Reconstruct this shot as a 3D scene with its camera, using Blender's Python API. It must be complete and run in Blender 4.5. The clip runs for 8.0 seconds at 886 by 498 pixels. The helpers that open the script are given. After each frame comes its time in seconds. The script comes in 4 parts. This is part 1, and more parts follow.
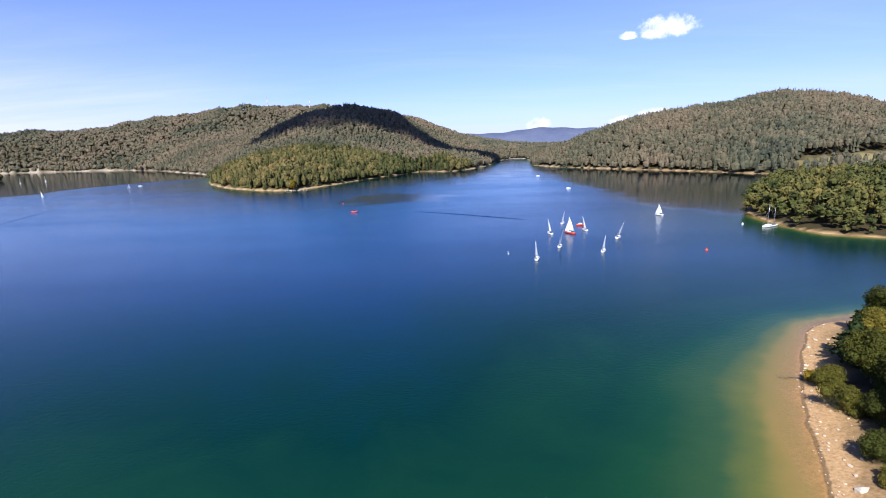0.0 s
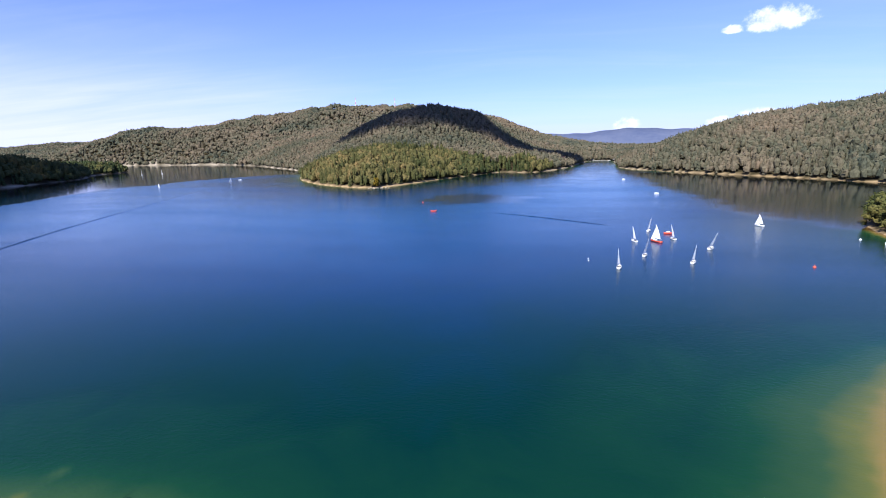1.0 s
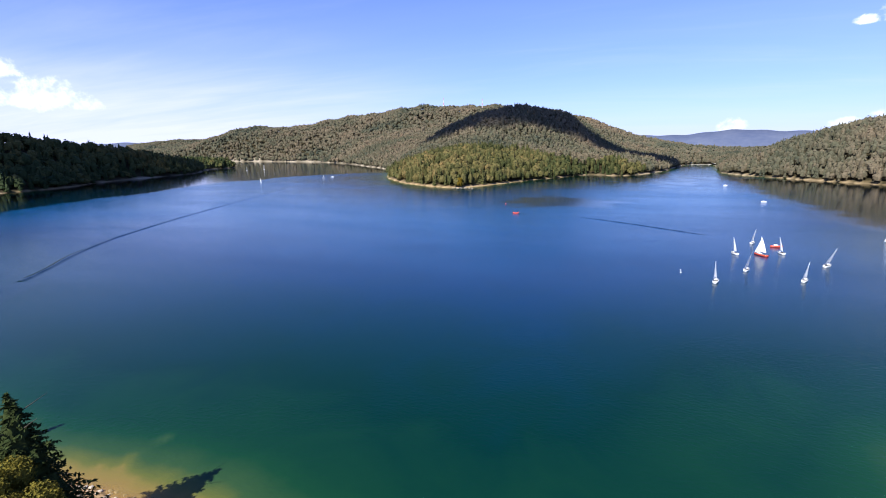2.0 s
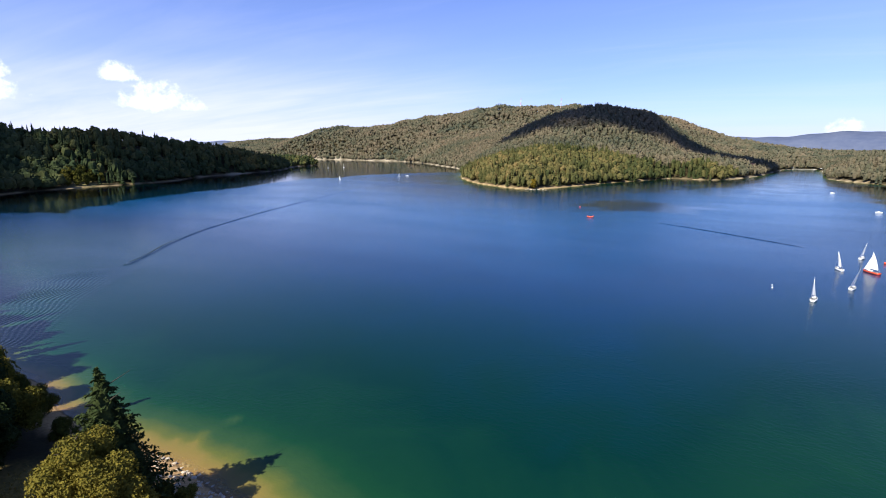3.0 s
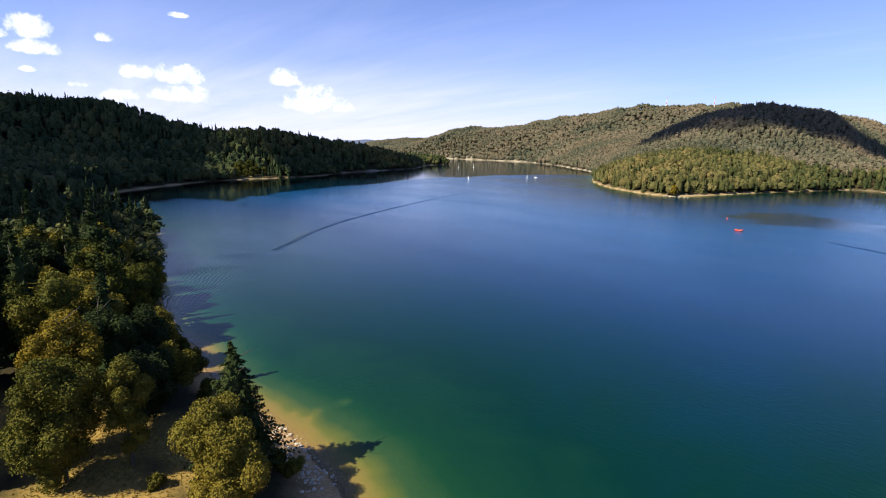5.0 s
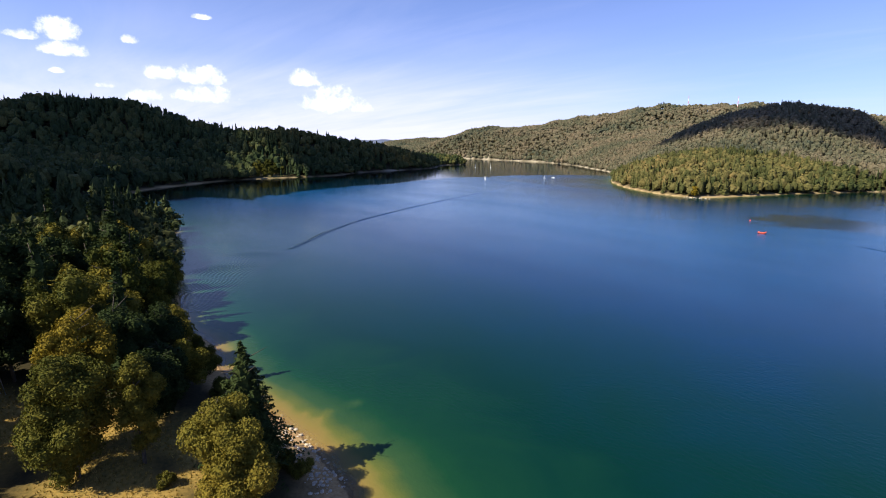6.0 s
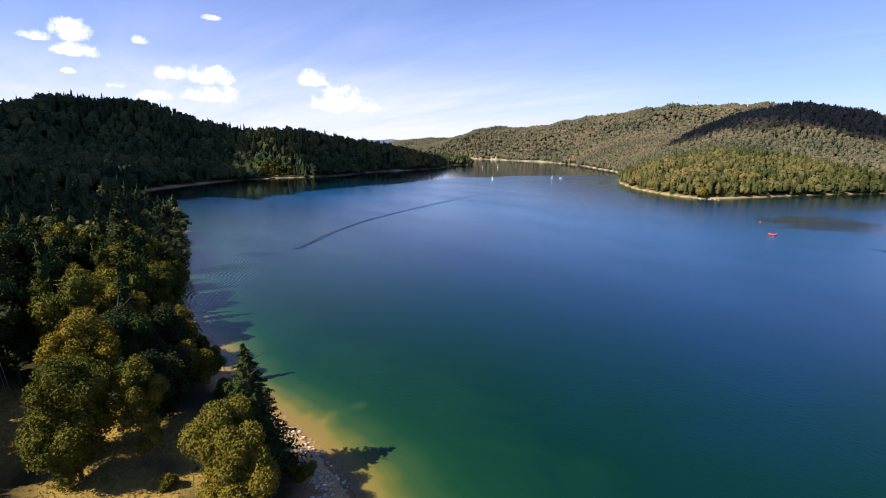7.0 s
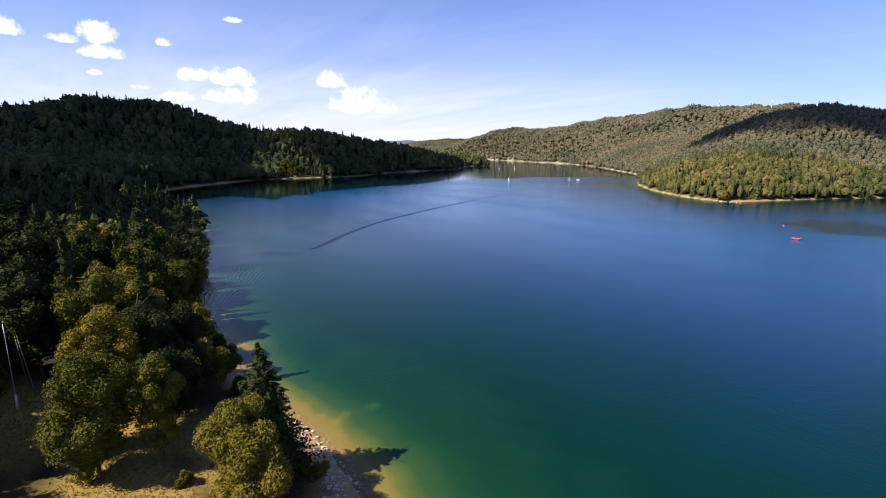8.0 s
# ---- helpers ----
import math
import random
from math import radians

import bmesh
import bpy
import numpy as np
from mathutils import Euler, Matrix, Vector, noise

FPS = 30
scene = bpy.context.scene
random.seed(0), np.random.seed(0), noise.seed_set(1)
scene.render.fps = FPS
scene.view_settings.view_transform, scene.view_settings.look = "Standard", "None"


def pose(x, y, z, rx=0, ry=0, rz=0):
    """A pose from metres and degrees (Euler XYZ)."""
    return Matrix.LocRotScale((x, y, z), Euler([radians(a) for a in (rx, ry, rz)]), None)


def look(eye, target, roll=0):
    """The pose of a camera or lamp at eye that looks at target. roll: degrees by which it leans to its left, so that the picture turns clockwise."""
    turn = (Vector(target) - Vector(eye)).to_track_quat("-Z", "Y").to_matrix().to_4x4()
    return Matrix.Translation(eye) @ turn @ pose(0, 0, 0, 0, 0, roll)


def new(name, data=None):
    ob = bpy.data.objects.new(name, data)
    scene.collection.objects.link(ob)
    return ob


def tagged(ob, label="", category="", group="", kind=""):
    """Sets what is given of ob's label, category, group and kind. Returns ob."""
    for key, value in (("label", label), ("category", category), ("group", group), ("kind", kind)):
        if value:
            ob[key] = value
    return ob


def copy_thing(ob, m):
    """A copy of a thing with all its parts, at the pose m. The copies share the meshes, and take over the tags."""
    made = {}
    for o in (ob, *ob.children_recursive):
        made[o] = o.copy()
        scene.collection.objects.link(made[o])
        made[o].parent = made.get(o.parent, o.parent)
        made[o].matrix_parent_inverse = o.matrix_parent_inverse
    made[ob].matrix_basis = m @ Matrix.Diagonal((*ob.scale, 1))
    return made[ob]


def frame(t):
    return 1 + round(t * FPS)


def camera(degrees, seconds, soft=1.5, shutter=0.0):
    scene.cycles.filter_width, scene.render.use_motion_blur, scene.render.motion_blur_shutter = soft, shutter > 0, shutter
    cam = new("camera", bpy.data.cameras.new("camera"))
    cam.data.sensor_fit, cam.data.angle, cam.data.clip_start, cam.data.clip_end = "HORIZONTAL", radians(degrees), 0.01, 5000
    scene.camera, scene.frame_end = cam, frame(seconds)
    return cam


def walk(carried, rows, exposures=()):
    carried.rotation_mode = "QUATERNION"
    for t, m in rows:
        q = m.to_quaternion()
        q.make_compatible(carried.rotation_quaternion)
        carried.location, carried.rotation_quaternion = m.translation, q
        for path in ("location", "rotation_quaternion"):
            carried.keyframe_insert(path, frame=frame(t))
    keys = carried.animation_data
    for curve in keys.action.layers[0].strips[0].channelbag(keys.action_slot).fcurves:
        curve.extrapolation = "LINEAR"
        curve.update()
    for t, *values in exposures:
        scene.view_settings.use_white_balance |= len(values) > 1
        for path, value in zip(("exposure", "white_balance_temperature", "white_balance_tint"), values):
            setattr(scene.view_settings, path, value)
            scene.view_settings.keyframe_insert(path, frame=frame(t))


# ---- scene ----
EXPO = 0.95
SKY_POWER, SUN_POWER = 0.056, 5.0
SKY_TINT, VEIL = (0.90, 1.03, 1.66), (9.0, 9.05, 12.4)
CLOUD_DIM, CLOUD_BRIGHT = (8.6, 9.0, 10.2), (11.5, 11.6, 12.0)
# The deepest blue also paints in sky reflection on distant water.
WATER_GREEN, WATER_MID, WATER_BODY_SKY = (0.0010, 0.0192, 0.0145), (0.0005, 0.0210, 0.064), (0.0003, 0.049, 0.142)
HOUSE_X, HOUSE_Y = 66, 860
cam = camera(84.9, 8.0, soft=1.0)
# seconds, x, y, z, yaw to the left, pitch, roll
PATH = [
    (0.0, 0.00, 0.00, 40.00, 0.31, -12.43, -2.06), (0.5, -0.09, -0.02, 40.64, 4.27, -12.34, -1.72), (1.0, -0.47, -0.58, 40.95, 9.47, -12.23, -1.38),
    (1.5, -0.72, -1.03, 41.31, 14.20, -12.13, -1.09), (2.0, -0.41, -0.17, 41.32, 19.19, -12.03, -0.72), (2.2, -0.30, 0.18, 41.34, 21.13, -12.02, -0.61),
    (3.3, 0.90, 1.57, 41.48, 29.93, -11.95, -0.11), (3.5, 1.07, 1.75, 41.57, 31.25, -11.97, -0.06), (4.0, 1.57, 2.19, 41.85, 34.73, -11.99, 0.24),
    (4.5, 2.03, 2.77, 42.00, 39.15, -12.01, 0.42), (4.7, 2.02, 2.94, 41.95, 40.95, -11.98, 0.51), (5.8, 1.72, 4.13, 41.92, 44.49, -11.98, 0.68),
    (6.0, 1.73, 4.35, 41.94, 44.79, -11.99, 0.69), (6.5, 1.62, 4.79, 42.05, 45.27, -12.02, 0.73), (7.0, 1.40, 5.08, 42.07, 45.62, -12.00, 0.76),
    (7.5, 1.31, 5.29, 42.10, 45.90, -11.94, 0.81), (8.0, 1.19, 5.44, 42.05, 47.52, -11.91, 0.94),
]
rows = []
for t, x, y, z, yaw, pitch, roll in PATH:
    a, b = radians(yaw), radians(pitch)
    rows.append((t, look((x, y, z), (x - math.sin(a) * math.cos(b), y + math.cos(a) * math.cos(b), z + math.sin(b)), roll)))
walk(cam, rows, [(0.0, EXPO, 5650, 15), (1.0, EXPO, 5550, 15), (2.2, EXPO, 5800, 11), (3.5, EXPO, 6250, 7), (6.0, EXPO, 6500, 6), (8.0, EXPO, 6500, 6)])

# ---- sky and sun ----
SUN_FROM = Vector((-0.19, -0.67, 0.72)).normalized()
world = bpy.data.worlds.new("sky")
scene.world = world
world.use_nodes = True


class Nodes:
    """A short way to write node trees."""

    def __init__(self, tree):
        self.tree = tree
        tree.nodes.clear()

    def add(self, kind, inputs=None, **props):
        n = self.tree.nodes.new(kind)
        for k, v in props.items():
            setattr(n, k, v)
        for k, v in (inputs or {}).items():
            if isinstance(v, bpy.types.NodeSocket):
                self.tree.links.new(v, n.inputs[k])
            else:
                n.inputs[k].default_value = v
        return n

    def math(self, op, a, b=0.0, clamp=False):
        return self.add("ShaderNodeMath", {0: a, 1: b}, operation=op, use_clamp=clamp).outputs[0]

    def noise(self, vec, scale, detail=3.0, rough=0.55, distortion=0.0):
        return self.add("ShaderNodeTexNoise", {"Vector": vec, "Scale": scale, "Detail": detail, "Roughness": rough, "Distortion": distortion}).outputs[0]

    def ramp(self, fac, stops, smooth=False):
        n = self.add("ShaderNodeValToRGB", {0: fac})
        el = n.color_ramp.elements
        while len(el) < len(stops):
            el.new(0.5)
        for e, (p, c) in zip(el, stops):
            e.position, e.color = p, ((*c, 1) if isinstance(c, tuple) else (c, c, c, 1))
        n.color_ramp.interpolation = "EASE" if smooth else "LINEAR"
        return n.outputs[0]

    def mix(self, fac, a, b, mode="MIX"):
        n = self.add("ShaderNodeMix", data_type="RGBA", blend_type=mode)
        for k, v in ((0, fac), (6, a), (7, b)):
            if isinstance(v, bpy.types.NodeSocket):
                self.tree.links.new(v, n.inputs[k])
            else:
                n.inputs[k].default_value = (*v, 1) if isinstance(v, tuple) else v
        return n.outputs[2]


w = Nodes(world.node_tree)
sky = w.add("ShaderNodeTexSky", sky_type="NISHITA", sun_disc=False, sun_elevation=math.asin(SUN_FROM.z), sun_rotation=radians(196),
            altitude=400, air_density=1.0, dust_density=0.6, ozone_density=2.5)
way = w.add("ShaderNodeTexCoord").outputs["Generated"]
split = w.add("ShaderNodeSeparateXYZ", {0: way})
flat = w.math("ADD", w.math("ABSOLUTE", split.outputs["Z"]), 0.10)
plan = w.add("ShaderNodeCombineXYZ", {0: w.math("DIVIDE", split.outputs["X"], flat), 1: w.math("DIVIDE", split.outputs["Y"], flat), 2: 0.0}).outputs[0]
turned = w.add("ShaderNodeMapping", {"Vector": plan, "Rotation": (0, 0, radians(35)), "Scale": (0.35, 1.3, 1)}).outputs[0]
wisps = w.ramp(w.noise(turned, 1.1, 7.0, 0.62, 0.6), [(0.48, 0.0), (0.85, 0.18)])
veil = w.ramp(split.outputs["Z"], [(0.0, 0.68), (0.05, 0.40), (0.11, 0.24), (0.22, 0.17), (0.34, 0.06), (0.55, 0.0)])
high = w.ramp(split.outputs["Z"], [(0.05, 1.0), (0.36, 0.35), (0.55, 0.0)])
cover = w.math("ADD", w.math("MULTIPLY", wisps, high), w.math("MULTIPLY", veil, w.ramp(w.noise(turned, 0.7, 4.0), [(0.2, 0.55), (0.7, 1.0)])), clamp=True)
west = w.ramp(w.math("SUBTRACT", w.math("MULTIPLY", split.outputs["X"], -0.93), w.math("MULTIPLY", split.outputs["Y"], -0.37)), [(0.55, 0.0), (0.95, 1.0)], True)
haze = w.math("MULTIPLY", w.math("MULTIPLY", west, w.ramp(split.outputs["Z"], [(0.02, 0.70), (0.09, 0.54), (0.17, 0.10), (0.24, 0.0)], True)), w.ramp(w.noise(turned, 1.6, 6.0, 0.6, 0.5), [(0.3, 0.45), (0.7, 1.0)]))
cover = w.math("ADD", cover, haze, clamp=True)
sheer = w.mix(cover, w.mix(1.0, sky.outputs[0], SKY_TINT, "MULTIPLY"), VEIL)
# Small heaps of cloud: bearing, height over the horizon, width and height, all in degrees.
HEAPS = [(-81.5, 9.9, 2.5, 1.6), (-81.3, 8.25, 2.8, 1.0), (-84.1, 9.0, 1.9, 0.6), (-76.2, 9.6, 1.1, 0.7), (-74.0, 6.9, 3.0, 1.0), (-70.5, 6.9, 4.2, 1.4), (-70.1, 5.1, 4.6, 1.3),
         (-75.5, 4.6, 2.6, 0.9), (-60.1, 7.2, 3.2, 1.3), (-57.2, 5.2, 5.2, 2.1), (-82.1, 6.3, 0.9, 0.4), (-78.6, 5.3, 1.3, 0.4), (-70.0, 12.2, 1.6, 0.4),
         (23.7, 10.8, 4.4, 1.75), (20.2, 10.1, 1.5, 0.6), (11.1, 1.7, 2.2, 1.2), (19.8, 1.7, 2.0, 0.7), (23.0, 2.5, 2.4, 0.6), (-88.5, 9.7, 2.6, 1.4), (-54.5, 4.2, 2.5, 0.7)]
lumps = w.noise(way, 48.0, 5.0, 0.62)
fray = w.noise(way, 130.0, 3.0, 0.6)
bearing = w.math("MULTIPLY", w.math("ARCTAN2", split.outputs["X"], split.outputs["Y"]), 57.296)
rise_ = w.math("MULTIPLY", w.math("ARCSINE", split.outputs["Z"]), 57.296)
heap = 0.0
for a, e, wide, tall in HEAPS:
    u = w.math("DIVIDE", w.math("SUBTRACT", bearing, a), wide / 1.75)
    v = w.math("DIVIDE", w.math("SUBTRACT", rise_, e - tall * 0.35), tall / 1.25)
    v = w.math("MAXIMUM", v, w.math("MULTIPLY", v, -1.9))
    near = w.math("SUBTRACT", 1.0, w.math("ADD", w.math("MULTIPLY", u, u), w.math("MULTIPLY", v, v)))
    heap = near if heap == 0.0 else w.math("MAXIMUM", heap, near)
dense = w.ramp(w.math("ADD", w.math("MULTIPLY", heap, 0.34), w.math("ADD", w.math("MULTIPLY", lumps, 1.1), w.math("MULTIPLY", fray, 0.34))), [(0.55, 0.0), (0.98, 1.0)], True)
cotton = w.mix(w.ramp(lumps, [(0.35, 0.0), (0.6, 1.0)]), CLOUD_DIM, CLOUD_BRIGHT)
air = w.mix(dense, sheer, cotton)
w.add("ShaderNodeOutputWorld", {0: w.add("ShaderNodeBackground", {0: air, 1: SKY_POWER}).outputs[0]})

lamp = bpy.data.lights.new("sun", "SUN")
lamp.energy, lamp.angle, lamp.color = SUN_POWER, radians(0.6), (1.0, 0.91, 0.76)
new("sun", lamp).matrix_world = look(SUN_FROM * 100, (0, 0, 0))


# ---- materials ----
def material(name, build):
    m = bpy.data.materials.new(name)
    m.use_nodes = True
    n = Nodes(m.node_tree)
    n.add("ShaderNodeOutputMaterial", {0: build(n)})
    return m


def principled(n, color, rough=0.6, bump=None, metal=0.0, spec=0.5, **more):
    inputs = {"Base Color": (*color, 1) if isinstance(color, tuple) else color, "Roughness": rough, "Metallic": metal, "Specular IOR Level": spec}
    if bump is not None:
        inputs["Normal"] = bump
    inputs.update(more)
    return n.add("ShaderNodeBsdfPrincipled", inputs).outputs[0]


def place_of(n):
    return n.add("ShaderNodeNewGeometry").outputs["Position"]


def attribute(n, name):
    return n.add("ShaderNodeAttribute", attribute_name=name).outputs["Fac"]


def bumped(n, height, strength, distance):
    return n.add("ShaderNodeBump", {"Height": height, "Strength": strength, "Distance": distance}).outputs[0]


def foliage(stops, glow=0.22, coarse=0.012, flecks=0.16, grain=2.0, trees=0.42):
    """Leaves whose colour runs over the stops from tree to tree and leaf to leaf."""
    def build(n):
        p = place_of(n)
        leaf = n.add("ShaderNodeNewGeometry").outputs["Random Per Island"]
        mixed = n.math("ADD", n.math("MULTIPLY", attribute(n, "tint"), trees), n.math("ADD", n.math("MULTIPLY", leaf, flecks), n.math("MULTIPLY", n.ramp(n.noise(p, coarse, 5.0, 0.62), [(0.33, 0.0), (0.67, 1.0)]), 0.54)))
        # Random mottling that also paints dim gaps between leaf clumps.
        clump_shade = n.ramp(n.noise(p, grain, 5.0, 0.65), [(0.34, 0.66), (0.66, 1.25)])
        color = n.mix(1.0, n.ramp(n.math("SUBTRACT", mixed, 0.08), stops), clump_shade, "MULTIPLY")
        a = principled(n, color, 0.75, spec=0.06)
        b = n.add("ShaderNodeBsdfTranslucent", {0: n.mix(1.0, color, (1.1, 1.15, 0.55), "MULTIPLY")}).outputs[0]
        return n.add("ShaderNodeMixShader", {0: glow, 1: a, 2: b}).outputs[0]
    return build


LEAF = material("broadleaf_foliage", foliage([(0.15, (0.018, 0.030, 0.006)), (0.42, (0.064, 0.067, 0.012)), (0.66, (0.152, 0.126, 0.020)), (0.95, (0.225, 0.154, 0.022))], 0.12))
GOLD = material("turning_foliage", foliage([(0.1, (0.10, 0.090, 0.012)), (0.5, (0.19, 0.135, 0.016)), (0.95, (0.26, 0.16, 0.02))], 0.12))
# Conifer needles; the dark colour also paints shade on some broadleaf crowns.
NEEDLE_AND_SHADE = material("needles_and_shaded_leaves", foliage([(0.1, (0.009, 0.017, 0.007)), (0.6, (0.027, 0.040, 0.012)), (0.95, (0.055, 0.064, 0.018))], 0.05))
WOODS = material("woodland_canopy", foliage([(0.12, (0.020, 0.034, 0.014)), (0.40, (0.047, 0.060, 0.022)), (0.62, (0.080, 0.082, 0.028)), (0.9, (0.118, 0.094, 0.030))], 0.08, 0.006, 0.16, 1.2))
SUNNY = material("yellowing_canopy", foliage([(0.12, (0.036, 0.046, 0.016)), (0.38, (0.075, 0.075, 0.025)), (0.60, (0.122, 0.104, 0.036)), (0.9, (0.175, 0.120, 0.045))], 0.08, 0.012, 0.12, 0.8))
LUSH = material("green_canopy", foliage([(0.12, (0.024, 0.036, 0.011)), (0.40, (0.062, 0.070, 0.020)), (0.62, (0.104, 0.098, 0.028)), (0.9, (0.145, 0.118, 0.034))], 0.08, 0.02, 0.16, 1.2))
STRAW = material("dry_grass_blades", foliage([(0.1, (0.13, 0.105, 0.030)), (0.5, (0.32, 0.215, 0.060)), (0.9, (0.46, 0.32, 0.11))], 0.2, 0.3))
# Autumn browns, greyed and lightened to paint in the haze of distance.
RIDGE = material("hazed_autumn_canopy", foliage([(0.06, (0.050, 0.059, 0.040)), (0.26, (0.092, 0.090, 0.054)), (0.46, (0.126, 0.107, 0.066)), (0.66, (0.150, 0.118, 0.074)), (0.84, (0.180, 0.128, 0.078))], 0.12, 0.007, 0.14, 0.8, 0.26))


def build_bark(n):
    p = place_of(n)
    grain = n.noise(n.add("ShaderNodeMapping", {"Vector": p, "Scale": (6, 6, 0.9)}).outputs[0], 2.2, 4.0)
    return principled(n, n.ramp(grain, [(0.3, (0.05, 0.04, 0.03)), (0.7, (0.15, 0.12, 0.09))]), 0.9, bumped(n, grain, 0.6, 0.05), spec=0.2)


BARK = material("bark", build_bark)


def build_ground(n):
    p = place_of(n)
    coarse, fine, stones = n.noise(p, 0.09, 4.0), n.noise(p, 1.7, 5.0, 0.65), n.add("ShaderNodeTexVoronoi", {"Vector": p, "Scale": 2.6}).outputs["Distance"]
    soil = n.ramp(n.math("ADD", n.math("MULTIPLY", coarse, 0.5), n.math("MULTIPLY", fine, 0.5)), [(0.3, (0.020, 0.017, 0.008)), (0.7, (0.055, 0.042, 0.017))])
    grass = n.ramp(n.math("ADD", n.math("MULTIPLY", coarse, 0.45), n.math("MULTIPLY", fine, 0.55)), [(0.32, (0.10, 0.085, 0.022)), (0.52, (0.27, 0.175, 0.045)), (0.75, (0.43, 0.28, 0.085))])
    sand = n.ramp(n.math("ADD", n.math("MULTIPLY", fine, 0.7), n.math("MULTIPLY", stones, 0.3)), [(0.25, (0.22, 0.132, 0.056)), (0.5, (0.36, 0.228, 0.102)), (0.8, (0.47, 0.32, 0.165))])
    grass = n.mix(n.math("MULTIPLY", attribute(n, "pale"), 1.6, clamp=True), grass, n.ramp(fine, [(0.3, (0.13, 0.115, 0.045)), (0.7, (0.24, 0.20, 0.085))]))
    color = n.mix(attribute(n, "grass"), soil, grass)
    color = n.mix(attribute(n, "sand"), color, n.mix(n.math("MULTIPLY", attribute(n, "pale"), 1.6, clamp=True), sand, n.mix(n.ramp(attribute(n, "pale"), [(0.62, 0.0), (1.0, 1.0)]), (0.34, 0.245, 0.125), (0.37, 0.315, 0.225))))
    height = n.add("ShaderNodeSeparateXYZ", {0: p}).outputs["Z"]
    damp = n.ramp(n.math("ADD", n.math("MULTIPLY", height, 3.0), n.math("MULTIPLY", fine, 0.3)), [(0.0, 1.0), (0.14, 0.45), (0.34, 0.45), (0.5, 1.0)])
    color = n.mix(1.0, color, damp, "MULTIPLY")
    return principled(n, color, 0.95, bumped(n, n.math("ADD", fine, n.math("MULTIPLY", stones, 0.5)), 0.32, 0.2), spec=0.15)


GROUND = material("lakeside_ground", build_ground)


def build_water(n):
    p = place_of(n)
    depth = attribute(n, "depth")
    ripple = n.noise(n.add("ShaderNodeMapping", {"Vector": p, "Rotation": (0, 0, 0.5), "Scale": (1, 1.6, 1)}).outputs[0], 0.9, 3.0, 0.6)
    patches = n.noise(n.add("ShaderNodeMapping", {"Vector": p, "Rotation": (0, 0, -0.4), "Scale": (0.5, 1.6, 1)}).outputs[0], 0.012, 4.0, 0.55, 0.4)
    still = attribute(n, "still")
    rough = n.math("ADD", n.math("MULTIPLY", n.ramp(patches, [(0.36, 0.10), (0.64, 0.20)]), n.math("SUBTRACT", 1.0, still)), n.math("MULTIPLY", still, 0.085))
    wave = n.add("ShaderNodeBump", {"Height": ripple, "Strength": n.math("MULTIPLY", n.math("SUBTRACT", 1.10, still), 0.115), "Distance": 0.5}).outputs[0]
    silt = n.noise(p, 0.05, 4.0, 0.6, 0.8)
    deep = n.math("MULTIPLY", depth, n.ramp(silt, [(0.3, 0.9), (0.7, 1.1)]))
    body = n.ramp(n.math("DIVIDE", deep, 40.0), [(0.0, (0.31, 0.205, 0.064)), (0.014, (0.205, 0.150, 0.038)), (0.034, (0.085, 0.097, 0.021)), (0.065, (0.024, 0.058, 0.020)), (0.12, (0.006, 0.037, 0.015)), (0.21, WATER_GREEN), (0.5, WATER_MID), (1.0, WATER_BODY_SKY)])
    # Still water is painted darker, standing in for the reflected hills.
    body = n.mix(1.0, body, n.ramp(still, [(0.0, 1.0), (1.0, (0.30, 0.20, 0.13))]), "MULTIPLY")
    surface = principled(n, body, rough, wave, spec=n.math("ADD", n.math("MULTIPLY", still, 0.26), 0.23), IOR=1.333)
    solid = n.math("SUBTRACT", 1.0, n.math("POWER", 2.718, n.math("MULTIPLY", deep, -2.8)), clamp=True)
    clear = n.add("ShaderNodeBsdfTransparent", {0: (0.97, 0.93, 0.78, 1)}).outputs[0]
    gloss = n.add("ShaderNodeBsdfGlossy", {0: (1, 1, 1, 1), "Roughness": 0.08, "Normal": wave}).outputs[0]
    thin = n.add("ShaderNodeMixShader", {0: n.add("ShaderNodeFresnel", {0: 1.333}).outputs[0], 1: clear, 2: gloss}).outputs[0]
    return n.add("ShaderNodeMixShader", {0: solid, 1: thin, 2: surface}).outputs[0]


WATER = material("lake_water", build_water)


def plain(name, color, rough=0.5, spots=0.15, scale=3.0, metal=0.0):
    def build(n):
        v = n.noise(n.add("ShaderNodeTexCoord").outputs["Object"], scale, 4.0)
        return principled(n, n.mix(1.0, color, n.ramp(v, [(0.3, 1.0 - spots), (0.7, 1.0)]), "MULTIPLY"), rough, metal=metal)
    return material(name, build)


SAIL = plain("sailcloth", (0.86, 0.86, 0.84), 0.7, 0.06)
HULL = plain("white_hull", (0.80, 0.80, 0.78), 0.25, 0.08)
RED = plain("red_hull", (0.62, 0.075, 0.03), 0.3, 0.12)
DARK = plain("dark_trim", (0.03, 0.035, 0.04), 0.4)
DECK = plain("deck", (0.55, 0.52, 0.46), 0.6)
ALLOY = plain("mast_alloy", (0.62, 0.63, 0.64), 0.35, 0.1, metal=0.6)
ROOF = plain("roof_tiles", (0.16, 0.08, 0.055), 0.8, 0.3, 1.0)
STONE = plain("lake_stone", (0.60, 0.50, 0.37), 0.9, 0.5, 1.2)


def build_cloud(n):
    return n.add("ShaderNodeMixShader", {0: 0.6, 1: n.add("ShaderNodeBsdfDiffuse", {0: (0.97, 0.97, 0.98, 1)}).outputs[0], 2: n.add("ShaderNodeBsdfTranslucent", {0: (0.97, 0.97, 1.0, 1)}).outputs[0]}).outputs[0]


